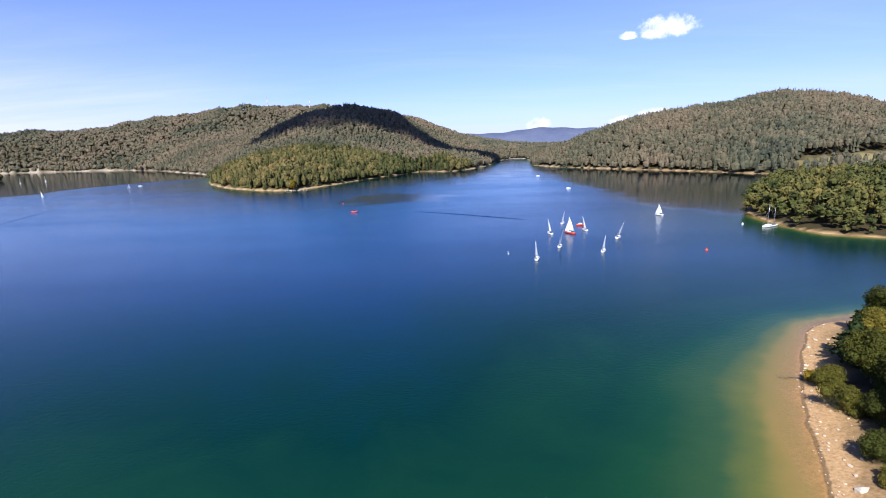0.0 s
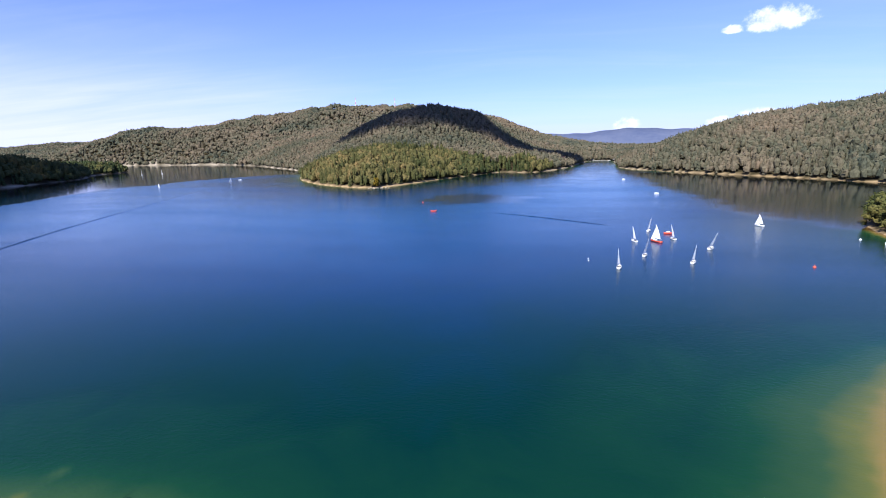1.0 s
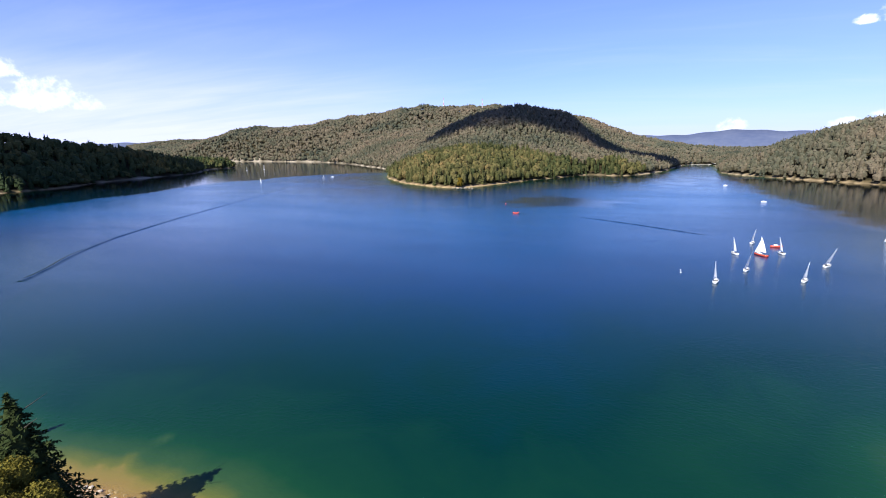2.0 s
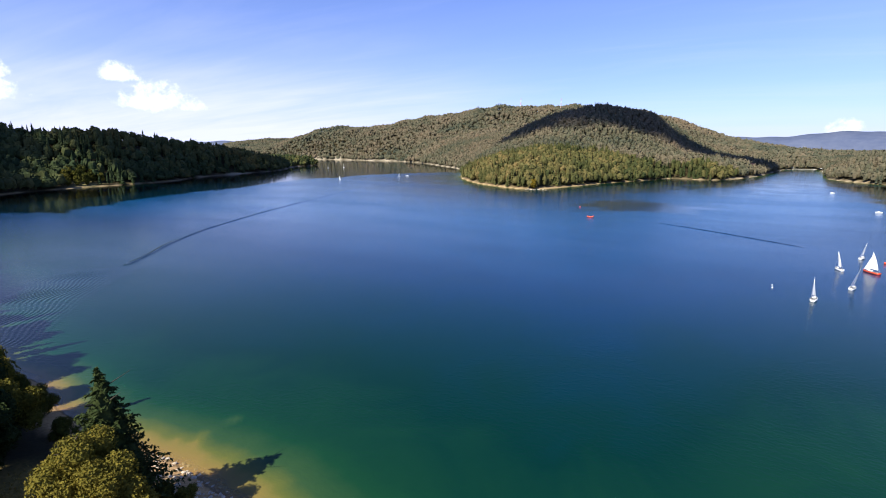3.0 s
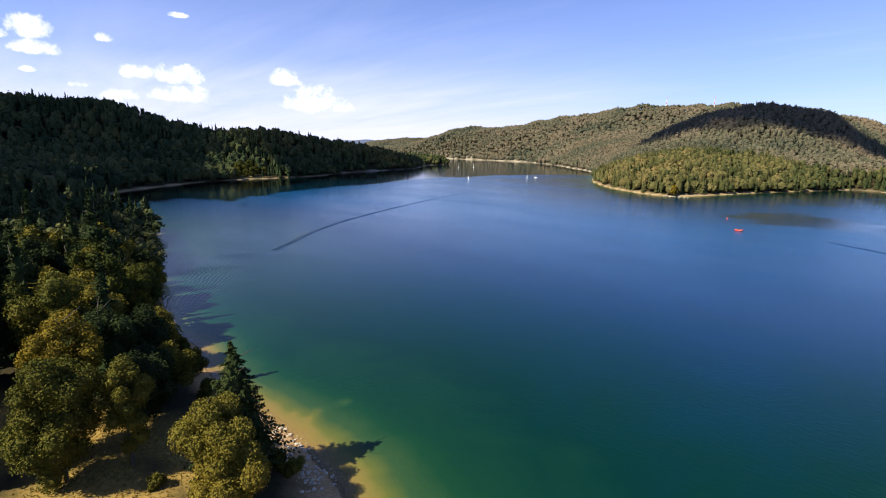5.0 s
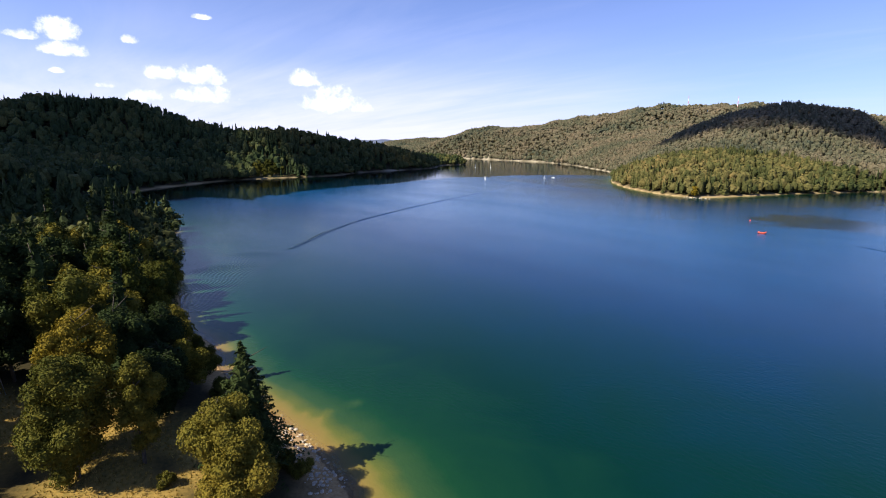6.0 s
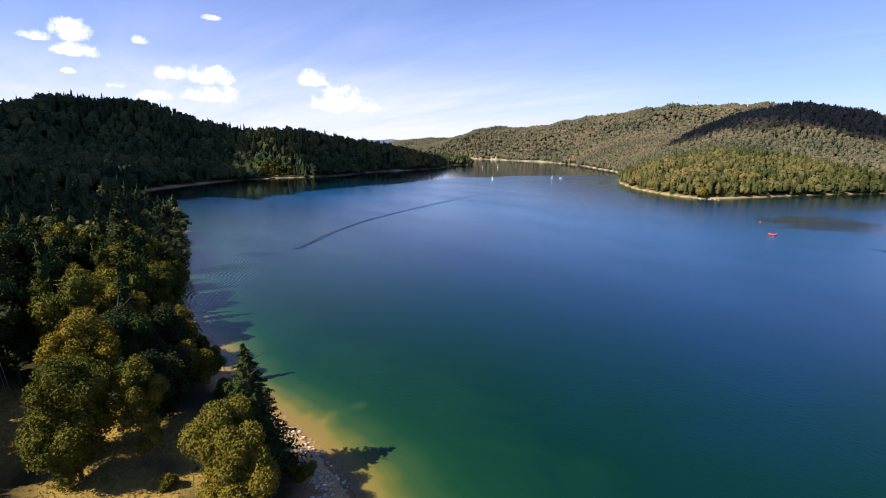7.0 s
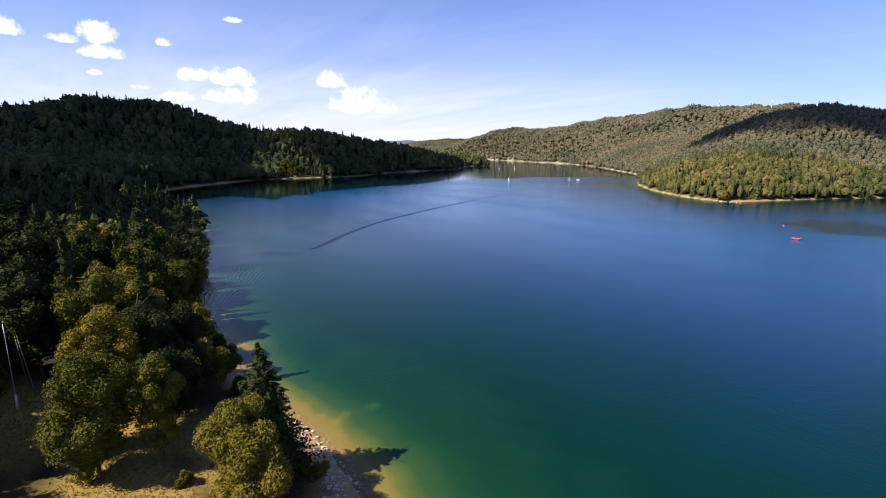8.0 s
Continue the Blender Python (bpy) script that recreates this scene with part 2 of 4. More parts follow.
CLOUD = material("cloud_white", build_cloud)
THIN = material("thin_cloud", lambda n: n.add("ShaderNodeMixShader", {0: 0.70, 1: build_cloud(n), 2: n.add("ShaderNodeBsdfTransparent").outputs[0]}).outputs[0])

# ---- the lie of the land ----
# Shoreline of the lake in plan, in metres, going round the water.
SHORE_HOME = [(420, 62), (250, 86), (140, 101), (96, 100), (85, 97), (76, 95), (70, 89), (60, 77), (54, 68), (49, 59), (45, 52), (42, 47), (38, 39),
              (30, 29), (14, 22), (-6, 20), (-24, 25), (-36, 31), (-47, 34.6), (-55, 35), (-65, 35), (-76, 34.5), (-87, 35), (-95, 37), (-104, 39), (-112, 37)]
SHORE_WEST = [(-124, 40), (-157, 48), (-200, 60), (-245, 75), (-264, 83), (-278, 70), (-330, 60), (-420, 80), (-490, 120), (-518, 153), (-545, 190),
              (-568, 225), (-578, 265), (-577, 330), (-582, 390), (-622, 440), (-640, 505), (-655, 590), (-678, 665), (-722, 720), (-768, 780), (-767, 860)]
SHORE_BAY = [(-820, 905), (-1000, 960), (-1300, 1010), (-1600, 1080), (-1750, 1180), (-1500, 1270), (-1130, 1285), (-932, 1232), (-812, 1222),
             (-607, 1061), (-510, 945), (-420, 855), (-345, 740), (-303, 618), (-236, 518), (-170, 463), (-142, 459), (-124, 490)]
SHORE_EAST = [(-91, 582), (-49, 660), (-34, 700), (11, 668), (43, 715), (72, 790), (90, 865), (108, 940), (122, 995), (140, 1045), (176, 1042),
              (174, 1000), (168, 950), (152, 850), (135, 747), (168, 673), (213, 602), (273, 518), (300, 455), (380, 420), (520, 400), (700, 392),
              (760, 362), (600, 342), (400, 337), (260, 338), (206, 326), (182, 292), (167, 268), (150, 240), (145, 212), (143, 197), (148, 183),
              (158, 175), (190, 162), (260, 150), (420, 142), (540, 100)]
# Hills: x, y, height, half width, half depth, turn in degrees.
HILLS_NORTH = [(-644, 1640, 104.0, 332, 230, 12), (-994, 1560, 46.2, 309, 200, 20), (-1300, 1500, 44.0, 131, 160, 20), (-285, 1720, 73.7, 255, 230, 0),
               (-208, 985, 83.0, 100, 150, 0), (-83, 1010, 37.6, 43, 110, -20), (-93, 1400, 52.9, 92, 160, 0), (103, 1420, 9.7, 69, 160, 0),
               (-441, 1180, 33.4, 160, 140, 30), (-150, 590, 19.0, 190, 80, 30), (-1918, 1900, 65.9, 304, 300, 0),
               (-322, 800, 14.5, 137, 110, 0)]
HILLS_SOUTH = [(614, 850, 62.4, 96, 200, -30), (357, 790, 44.6, 108, 150, -30), (797, 760, 17.1, 320, 200, 0), (209, 245, 6.9, 128, 60, 0),
               (-798, 105, 69.0, 71, 130, 0), (-785, 250, 23.9, 93, 90, 0), (-667, 395, 36.3, 48, 100, 0), (-693, 560, 30.7, 73, 110, 0),
               (-200, -40, 12.0, 130, 70, 0), (0, -320, 30.0, 300, 120, 0), (-560, -60, 18.0, 150, 110, 0)]


# Low ridges of sand under the shallow water.
SAND_BARS = [[(47, 64), (44.6, 60.3), (44.0, 57.5), (42.9, 53.4), (42.0, 49.3), (41.0, 44.5)], [(-62.5, 38.5), (-60.5, 39.6), (-59.0, 40.0)], [(-61.5, 42.0), (-60.4, 44.5), (-59.9, 47.0)]]


def chaikin(points, rounds):
    p = np.array(points, float)
    for _ in range(rounds):
        q = np.roll(p, -1, 0)
        p = np.stack([0.75 * p + 0.25 * q, 0.25 * p + 0.75 * q], 1).reshape(-1, 2)
    return p


LAKE = chaikin(SHORE_HOME + SHORE_WEST + SHORE_BAY + SHORE_EAST, 2)


def inland(x, y):
    """Distance from the shoreline, positive on land."""
    x, y = np.asarray(x, float).ravel(), np.asarray(y, float).ravel()
    best, inside = np.full(x.size, 1e18), np.zeros(x.size, bool)
    for (ax, ay), (bx, by) in zip(LAKE, np.roll(LAKE, -1, 0)):
        dx, dy = bx - ax, by - ay
        u = np.clip(((x - ax) * dx + (y - ay) * dy) / (dx * dx + dy * dy + 1e-9), 0, 1)
        best = np.minimum(best, (x - ax - u * dx) ** 2 + (y - ay - u * dy) ** 2)
        if dy:
            inside ^= ((ay > y) != (by > y)) & (x < ax + (y - ay) * dx / dy)
    return np.where(inside, -1, 1) * np.sqrt(best)


def wobble(x, y, scale, seed):
    """Smooth uneven waves, about -1 to 1."""
    r, total = np.random.RandomState(seed), 0
    for n in range(5):
        a, p, k = r.uniform(0, 6.28), r.uniform(0, 6.28), (0.7 + 0.45 * n) * 6.28 / scale
        total = total + np.sin((x * np.cos(a) + y * np.sin(a)) * k + p + 1.3 * np.sin((y * np.cos(a) - x * np.sin(a)) * k * 0.6 + p))
    return total / 3


def bank(x, y):
    """How much of a bare sloping bank the low water leaves along the far shores, 0 to 1."""
    x, y = np.asarray(x, float), np.asarray(y, float)
    far = np.clip(np.hypot(x, y) / 150 - 2, 0, 1)
    lee = np.exp(-(((x + 40) / 95) ** 2 + ((y - 610) / 130) ** 2) ** 2)
    west = (x < -560) & (y < 700)
    return far * np.clip(np.where(west, 0.12, np.where(x > 60, 0.42, 0.8)) - 0.85 * lee + 0.30 * wobble(x, y, 75, 12), 0, 1)


def ground(x, y, s=None):
    x, y = np.asarray(x, float).ravel(), np.asarray(y, float).ravel()
    s = inland(x, y) if s is None else s
    s = s + np.minimum(1.0, np.hypot(x, y) / 300) * (0.9 * wobble(x, y, 60, 1)) + 0.45 * wobble(x, y, 9, 2)
    rise = np.full(x.size, 3.0)
    for hx, hy, h, a, b, turn in HILLS_NORTH + HILLS_SOUTH:
        c, d = np.cos(np.radians(turn)), np.sin(np.radians(turn))
        u, v = (x - hx) * c + (y - hy) * d, (y - hy) * c - (x - hx) * d
        rise = rise + h * np.exp(-0.5 * (u / a) ** 2 - 0.5 * (v / b) ** 2)
    land = 0.16 * np.clip(s, 0, 7) + 0.10 * np.clip(s, 0, 7) * bank(x, y) + rise * (1 - np.exp(-(np.clip(s, 0, None) / 55) ** (1 + 0.5 * np.clip(np.hypot(x, y) / 100 - 2, 0, 1))))
    land = land * (1 + 0.05 * wobble(x, y, 210, 3)) + np.clip(s / 40, 0, 1) * 1.2 * wobble(x, y, 45, 4)
    shelf = 0.70 * np.exp(-((x - 45) / 46) ** 4 - ((y - 60) / 56) ** 4) + 0.8 * np.exp(-((x + 25) / 100) ** 2 - ((y - 25) / 75) ** 2)
    w = np.clip(-s, 0, None) * (3.0 - 2.0 * np.clip(shelf, 0, 1) + 2.0 * np.clip(np.hypot(x, y) / 200 - 1.2, 0, 1))
    bed = -0.18 * np.clip(w, 0, 5) - 0.28 * np.clip(w - 5, 0, 20) - 0.05 * np.clip(w - 25, 0, 700)
    for bar in SAND_BARS:
        near = np.full(x.size, 99.0)
        for (ax, ay), (bx, by) in zip(bar, bar[1:]):
            u = np.clip(((x - ax) * (bx - ax) + (y - ay) * (by - ay)) / ((bx - ax) ** 2 + (by - ay) ** 2), 0, 1)
            near = np.minimum(near, np.hypot(x - ax - u * (bx - ax), y - ay - u * (by - ay)))
        bed = bed * (1 - 0.45 * np.exp(-(near / 0.7) ** 2))
    return np.where(s > 0, land, bed)


# ---- mesh helpers ----
def mesh_from(name, verts, faces, mats, smooth=False, floats=None):
    """A mesh from an array of places and an array of triangles or quads."""
    verts, faces = np.asarray(verts, np.float32), np.asarray(faces, np.int32)
    k, m = faces.shape[1], bpy.data.meshes.new(name)
    m.vertices.add(len(verts))
    m.vertices.foreach_set("co", verts.ravel())
    m.loops.add(faces.size)
    m.loops.foreach_set("vertex_index", faces.ravel())
    m.polygons.add(len(faces))
    m.polygons.foreach_set("loop_start", np.arange(0, faces.size, k, dtype=np.int32))
    m.polygons.foreach_set("use_smooth", np.full(len(faces), smooth))
    for key, values in (floats or {}).items():
        m.attributes.new(key, "FLOAT", "POINT").data.foreach_set("value", np.asarray(values, np.float32))
    m.materials.append(mats)
    m.update(calc_edges=True)
    m.validate()
    return m


def part(name, mesh, parent, label="", at=None):
    ob = new(name, mesh)
    ob.parent = parent
    if at is not None:
        ob.matrix_basis = at
    return tagged(ob, label)


def thing(name, label, category, m=None, group=""):
    ob = new(name)
    ob.empty_display_size = 0.2
    if m is not None:
        ob.matrix_basis = m
    return tagged(ob, label, category, group)


def from_bm(name, bm, mat, smooth=False):
    m = bpy.data.meshes.new(name)
    bm.to_mesh(m)
    bm.free()
    for f in m.polygons:
        f.use_smooth = smooth
    m.materials.append(mat)
    return m


def tube(bm, a, b, ra, rb, sides=8):
    """A tapered round bar from a to b."""
    a, b = Vector(a), Vector(b)
    turn = (b - a).to_track_quat("Z", "Y")
    rings = [[bm.verts.new(c + turn @ Vector((r * math.cos(6.2832 * i / sides), r * math.sin(6.2832 * i / sides), 0))) for i in range(sides)] for c, r in ((a, ra), (b, rb))]
    for i in range(sides):
        j = (i + 1) % sides
        bm.faces.new((rings[0][i], rings[0][j], rings[1][j], rings[1][i]))
    bm.faces.new(rings[0][::-1])
    bm.faces.new(rings[1])


# ---- ground and water ----
def polar(radii, turns):
    a = np.linspace(0, 2 * np.pi, turns, endpoint=False)
    x, y = np.outer(radii, np.sin(a)).ravel(), np.outer(radii, np.cos(a)).ravel()
    i, j = np.meshgrid(np.arange(len(radii) - 1), np.arange(turns), indexing="ij")
    k = (j + 1) % turns
    return x, y, np.stack([i * turns + j, i * turns + k, (i + 1) * turns + k, (i + 1) * turns + j], -1).reshape(-1, 4)


CLEARINGS = [(-54, 11, 13, 7), (-80, 3, 11, 4), (-36, 10, 16, 9), (426, 468, 82, 22), (-72, 15.5, 6, 3), (-60, 22, 10, 4), (HOUSE_X, HOUSE_Y - 14, 8, 17), (-594, 286, 12, 17)]


def clearing(x, y):
    total = 0
    for cx, cy, a, b in CLEARINGS:
        total = np.maximum(total, np.clip(1.8 - 1.2 * np.hypot((x - cx) / a, (y - cy) / b) + 0.25 * wobble(x, y, 14, 7), 0, 1))
    return total


radii = np.concatenate([[0.02, 1.5, 3.2], np.exp(np.linspace(np.log(5), np.log(150), 125, endpoint=False)), np.exp(np.linspace(np.log(150), np.log(1100), 170, endpoint=False)), np.exp(np.linspace(np.log(1100), np.log(4850), 42))])
gx, gy, gfaces = polar(radii, 580)
gs = inland(gx, gy)
gz = ground(gx, gy, gs)
sandy = np.clip(np.where(np.hypot(gx, gy) < 130, 1.45, 1.4) - np.clip(gs, 0, 60) / np.where(np.hypot(gx, gy) < 130, 5.0, 1.3 + 4.0 * bank(gx, gy)) + 0.25 * wobble(gx, gy, 11, 5) * (np.hypot(gx, gy) < 150), 0, 1)
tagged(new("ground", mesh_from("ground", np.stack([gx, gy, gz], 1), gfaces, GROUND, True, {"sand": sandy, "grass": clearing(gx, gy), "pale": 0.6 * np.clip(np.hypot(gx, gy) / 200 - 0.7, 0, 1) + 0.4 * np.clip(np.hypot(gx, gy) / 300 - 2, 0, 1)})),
       "wooded hills and sandy banks falling to the lake bed", "ground", kind="structure")


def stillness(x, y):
    """1 on the sheltered water along the western bays and under the eastern hill, 0 where the breeze ruffles it. Also
    masks the darkening painted for reflected hills.
    """
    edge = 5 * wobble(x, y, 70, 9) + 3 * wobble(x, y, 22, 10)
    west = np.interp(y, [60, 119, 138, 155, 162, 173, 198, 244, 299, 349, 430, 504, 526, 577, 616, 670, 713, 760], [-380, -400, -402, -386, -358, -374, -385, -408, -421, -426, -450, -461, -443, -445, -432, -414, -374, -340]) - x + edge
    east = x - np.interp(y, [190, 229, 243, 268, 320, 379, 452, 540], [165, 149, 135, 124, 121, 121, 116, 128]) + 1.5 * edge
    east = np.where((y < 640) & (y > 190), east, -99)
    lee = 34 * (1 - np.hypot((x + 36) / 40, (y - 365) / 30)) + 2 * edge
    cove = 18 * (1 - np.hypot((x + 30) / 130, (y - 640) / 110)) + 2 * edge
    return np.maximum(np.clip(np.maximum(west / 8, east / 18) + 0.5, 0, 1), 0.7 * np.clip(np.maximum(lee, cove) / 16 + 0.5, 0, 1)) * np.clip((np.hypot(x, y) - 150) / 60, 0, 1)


wet = (gz[gfaces] < 0.25).any(1) & (np.hypot(gx, gy)[gfaces].max(1) < 2400)
used = np.unique(gfaces[wet])
index = np.zeros(len(gx), int)
index[used] = np.arange(len(used))
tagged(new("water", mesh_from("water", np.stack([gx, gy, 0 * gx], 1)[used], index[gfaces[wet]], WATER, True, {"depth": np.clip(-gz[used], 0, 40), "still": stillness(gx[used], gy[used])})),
       "calm deep blue lake with green shallows", "water", kind="structure")

# ---- woods ----
def ico(level):
    bm = bmesh.new()
    bmesh.ops.create_icosphere(bm, subdivisions=level, radius=1)
    v, f = np.array([p.co[:] for p in bm.verts]), np.array([[p.index for p in q.verts] for q in bm.faces])
    bm.free()
    return v, f


ICO = {1: ico(1), 2: ico(2)}


def unit(a):
    return a / (np.linalg.norm(a, axis=-1, keepdims=True) + 1e-9)


def spray(r, spots, out, size):
    """Four-cornered tufts of leaves at the spots, as triangles, on a crown that is about three times as tall as wide."""
    n = len(spots)
    u = unit(np.cross(out, r.normal(size=(n, 3))))
    v = np.cross(out, u)
    k = size * r.uniform(0.6, 1.3, (n, 1)) * np.array((1, 1, 0.34))
    quads = np.stack([spots + u * k, spots + v * k * 0.7, spots - u * k, spots - v * k * 0.7], 1).reshape(-1, 3)
    q = np.arange(4 * n).reshape(-1, 4)
    return quads, np.vstack([q[:, [0, 1, 2]], q[:, [0, 2, 3]]])


def lumpy(r, level, bumps, jitter):
    """A ball of height and width 2 with rounded bulges and a rough skin, open underneath."""
    v, f = ICO[level]
    d = unit(r.normal(size=(bumps, 3)) + (0, 0, 0.5))
    k = 0.80 + 0.34 * np.exp((v @ d.T - 1) / 0.10).max(1) + r.uniform(-jitter, jitter, len(v))
    p = v * k[:, None]
    return p, f[(v[f][:, :, 2].max(1) > -0.2)]


def leafy_crown(r, tufts, conifer, level):
    """A crown of height 1 and radius 1: a rough canopy with tufts of leaves breaking its outline."""
    if conifer:
        verts, faces, sides = [], [], 7
        tiers = 3 + level
        for n in range(tiers):
            u = n / tiers
            a = np.arange(sides) * 6.2832 / sides + r.uniform(0, 6.28)
            wide = (1 - u) ** 0.85 * r.uniform(0.6, 1.15, sides) + 0.05
            ring = np.stack([wide * np.cos(a), wide * np.sin(a), 0.06 + 0.9 * u + r.uniform(-0.03, 0.03, sides)], 1)
            base = len(verts) * (sides + 1)
            verts.append(np.vstack([ring, [(0, 0, min(1.0, 0.06 + 0.9 * u + 1.6 / tiers * 0.9))]]))
            faces += [(base + q, base + (q + 1) % sides, base + sides) for q in range(sides)]
        body, tris = np.concatenate(verts), np.array(faces)
        u, a = r.uniform(0, 0.9, tufts), r.uniform(0, 6.28, tufts)
        far = (1 - u) ** 0.85 * r.uniform(0.75, 1.2, tufts)
        spots, out = np.stack([far * np.cos(a), far * np.sin(a), 0.06 + 0.9 * u], 1), unit(np.stack([0.5 * np.cos(a), 0.5 * np.sin(a), 0.9 + 0 * a], 1) + 0.4 * r.normal(size=(tufts, 3)))
        size = 0.30
    else:
        if level < 3:
            body, tris = lumpy(r, level, 6, 0.15)
            body = body * (0.92, 0.92, 0.5) + (0, 0, 0.5)
            way = unit(r.normal(size=(tufts, 3)) + (0, 0, 0.5))
            spots = way * (0.90, 0.90, 0.49) * r.uniform(0.92, 1.14, (tufts, 1)) + (0, 0, 0.5)
            size = 0.30
        else:
            lobes = 9
            a, far, high = np.arange(lobes) * 2.4 + r.uniform(0, 1, lobes), r.uniform(0.2, 0.62, lobes), r.uniform(0.22, 0.80, lobes)
            far = far * np.sqrt(np.clip(1.1 - (2 * high - 0.9) ** 2, 0.1, 1))
            mid = np.stack([far * np.cos(a), far * np.sin(a), high], 1)
            big = r.uniform(0.30, 0.46, lobes)
            bodies, trises, start = [], [], 0
            for m, b in zip(mid, big):
                v, f = lumpy(r, 1, 3, 0.16)
                bodies.append(v * b * 0.84 * (1, 1, 0.42) + m)
                trises.append(f + start)
                start += len(v)
            body, tris = np.concatenate(bodies), np.concatenate(trises)
            pick, way = r.randint(0, lobes, tufts), unit(r.normal(size=(tufts, 3)) + (0, 0, 0.4))
            spots = mid[pick] + way * (big[pick] * r.uniform(0.85, 1.12, tufts))[:, None] * (1, 1, 0.42)
            size = 1.35 / math.sqrt(tufts)
        out = unit(way + 0.6 * r.normal(size=(tufts, 3)))
    quads, pairs = spray(r, spots, out, size)
    return np.vstack([body, quads]), np.vstack([tris, pairs + len(body)])


# The highest slope of the land up to each distance along each bearing, to tell which woods lie behind the ridges.
SKYLINE = np.maximum.accumulate((gz.reshape(len(radii), -1) - 41) / radii[:, None], 0)


def behind(x, y, top):
    d = np.hypot(x, y)
    i = np.clip(np.searchsorted(radii, d * 0.985) - 1, 0, len(radii) - 1)
    j = np.round(np.arctan2(x, y) / (2 * np.pi) * SKYLINE.shape[1]).astype(int) % SKYLINE.shape[1]
    return (top - 41) / d < SKYLINE[i, j] - 0.004


def wood(name, label, xs, ys, heights, radii_, conifers, tufts, level, seed, mat, stems=0.0):
    r = np.random.RandomState(seed)
    kinds = [[leafy_crown(r, tufts, c, level) for _ in range(16)] for c in (False, True)]
    inner = inland(xs, ys)
    zs = ground(xs, ys, inner)
    hid = behind(xs, ys, zs + heights)
    some = ~hid | (r.uniform(size=len(xs)) < 0.3)
    radii_ = np.where(hid, radii_ * 1.7, radii_)
    xs, ys, zs, inner, heights, radii_, conifers = xs[some], ys[some], zs[some], inner[some], heights[some], radii_[some], conifers[some]
    bare = np.clip((inner - 12) / 10, 0, 1) * stems
    verts, faces, tints, start = [], [], [], 0
    pick, spin, tint = r.randint(0, 16, len(xs)), r.uniform(0, 6.28, len(xs)), np.clip(r.normal(0.5, 0.27, len(xs)), 0, 1)
    for c in (0, 1):
        for k in range(16):
            some = np.where((pick == k) & (conifers == bool(c)))[0]
            if not len(some):
                continue
            v, f = kinds[c][k]
            ca, sa = np.cos(spin[some])[:, None], np.sin(spin[some])[:, None]
            rad = radii_[some][:, None] * (0.62 if c else 1.0)
            x, y = rad * (v[:, 0] * ca - v[:, 1] * sa) + xs[some][:, None], rad * (v[:, 0] * sa + v[:, 1] * ca) + ys[some][:, None]
            z = zs[some][:, None] + heights[some][:, None] * (1.18 if c else 1.0) * (bare[some][:, None] * (1 - c) + (1 - bare[some][:, None] * (1 - c)) * v[:, 2])
            verts.append(np.stack([x, y, z], -1).reshape(-1, 3))
            faces.append((f[None] + start + len(v) * np.arange(len(some))[:, None, None]).reshape(-1, 3))
            tints.append(np.repeat(tint[some] * (0.22 if c else 1.0), len(v)))
            start += len(v) * len(some)
    m = mesh_from(name, np.concatenate(verts), np.concatenate(faces), mat, False, {"tint": np.concatenate(tints)})
    return tagged(new(name, m), label, "forest", kind="stuff")


def scatter(seed, x0, x1, y0, y1, step):
    r = np.random.RandomState(seed)
    x, y = np.meshgrid(np.arange(x0, x1, step), np.arange(y0, y1, step))
    x, y = x.ravel() + r.uniform(-0.85, 0.85, x.size) * step, y.ravel() + r.uniform(-0.85, 0.85, y.size) * step
    return x, y, r


def plant(name, label, box, step, keep, tufts, level, seed, height=(13, 20), fir=0.25, edge=7.0, mat=WOODS, stems=0.0):
    x, y, r = scatter(seed, *box, step)
    ok = keep(x, y)
    x, y = x[ok], y[ok]
    s = inland(x, y)
    ok = (s > edge + 3.0 * bank(x, y)) & (clearing(x, y) < 0.3)
    x, y, s = x[ok], y[ok], s[ok]
    h = r.uniform(*height, len(x)) * np.clip(0.62 + (s - edge) / 45, 0.62, 1.0) * (1 + 0.10 * wobble(x, y, 48, seed))
    firs = r.uniform(size=len(x)) < fir * np.clip(1 + 1.6 * wobble(x, y, 170, 8), 0, 4)
    return wood(name, label, x, y, h, step * r.uniform(0.52, 1.02, len(x)) * (0.95 + 0.12 * wobble(x, y, 37, seed)), firs, tufts, level, seed, mat, stems)


plant("peninsula_woods", "sunlit mixed woodland turning yellow on the low peninsula", (-460, 130, 455, 860), 4.9, lambda x, y: (y < 720 + 0.2 * x) & (x > -460), 16, 2, 11, (12, 18), 0.42, 0.8, SUNNY, 0.35)
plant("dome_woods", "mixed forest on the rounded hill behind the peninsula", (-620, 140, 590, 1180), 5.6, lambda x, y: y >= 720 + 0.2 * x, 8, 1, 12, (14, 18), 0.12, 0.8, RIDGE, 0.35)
plant("ridge_woods", "forest on the long far ridge greyed for haze", (-2300, 330, 1000, 2100), 8.3, lambda x, y: ((y > 1180) | (x < -620)) & (y < 1800 + 0.15 * np.clip(-x - 1000, 0, 2000)) & (x > -1.32 * y + 100), 4, 1, 13, (14, 18), 0.12, 0.8, RIDGE, 0.35)
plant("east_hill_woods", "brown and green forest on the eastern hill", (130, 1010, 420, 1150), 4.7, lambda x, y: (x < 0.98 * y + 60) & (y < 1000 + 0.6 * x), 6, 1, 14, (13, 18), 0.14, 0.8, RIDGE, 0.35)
plant("valley_woods", "forest in the valley beyond the narrows greyed for haze", (100, 720, 1150, 2500), 13.0, lambda x, y: (x > 0.07 * y) & (x < 0.30 * y), 6, 1, 21, (14, 19), 0.12, 3, RIDGE, 0.2)
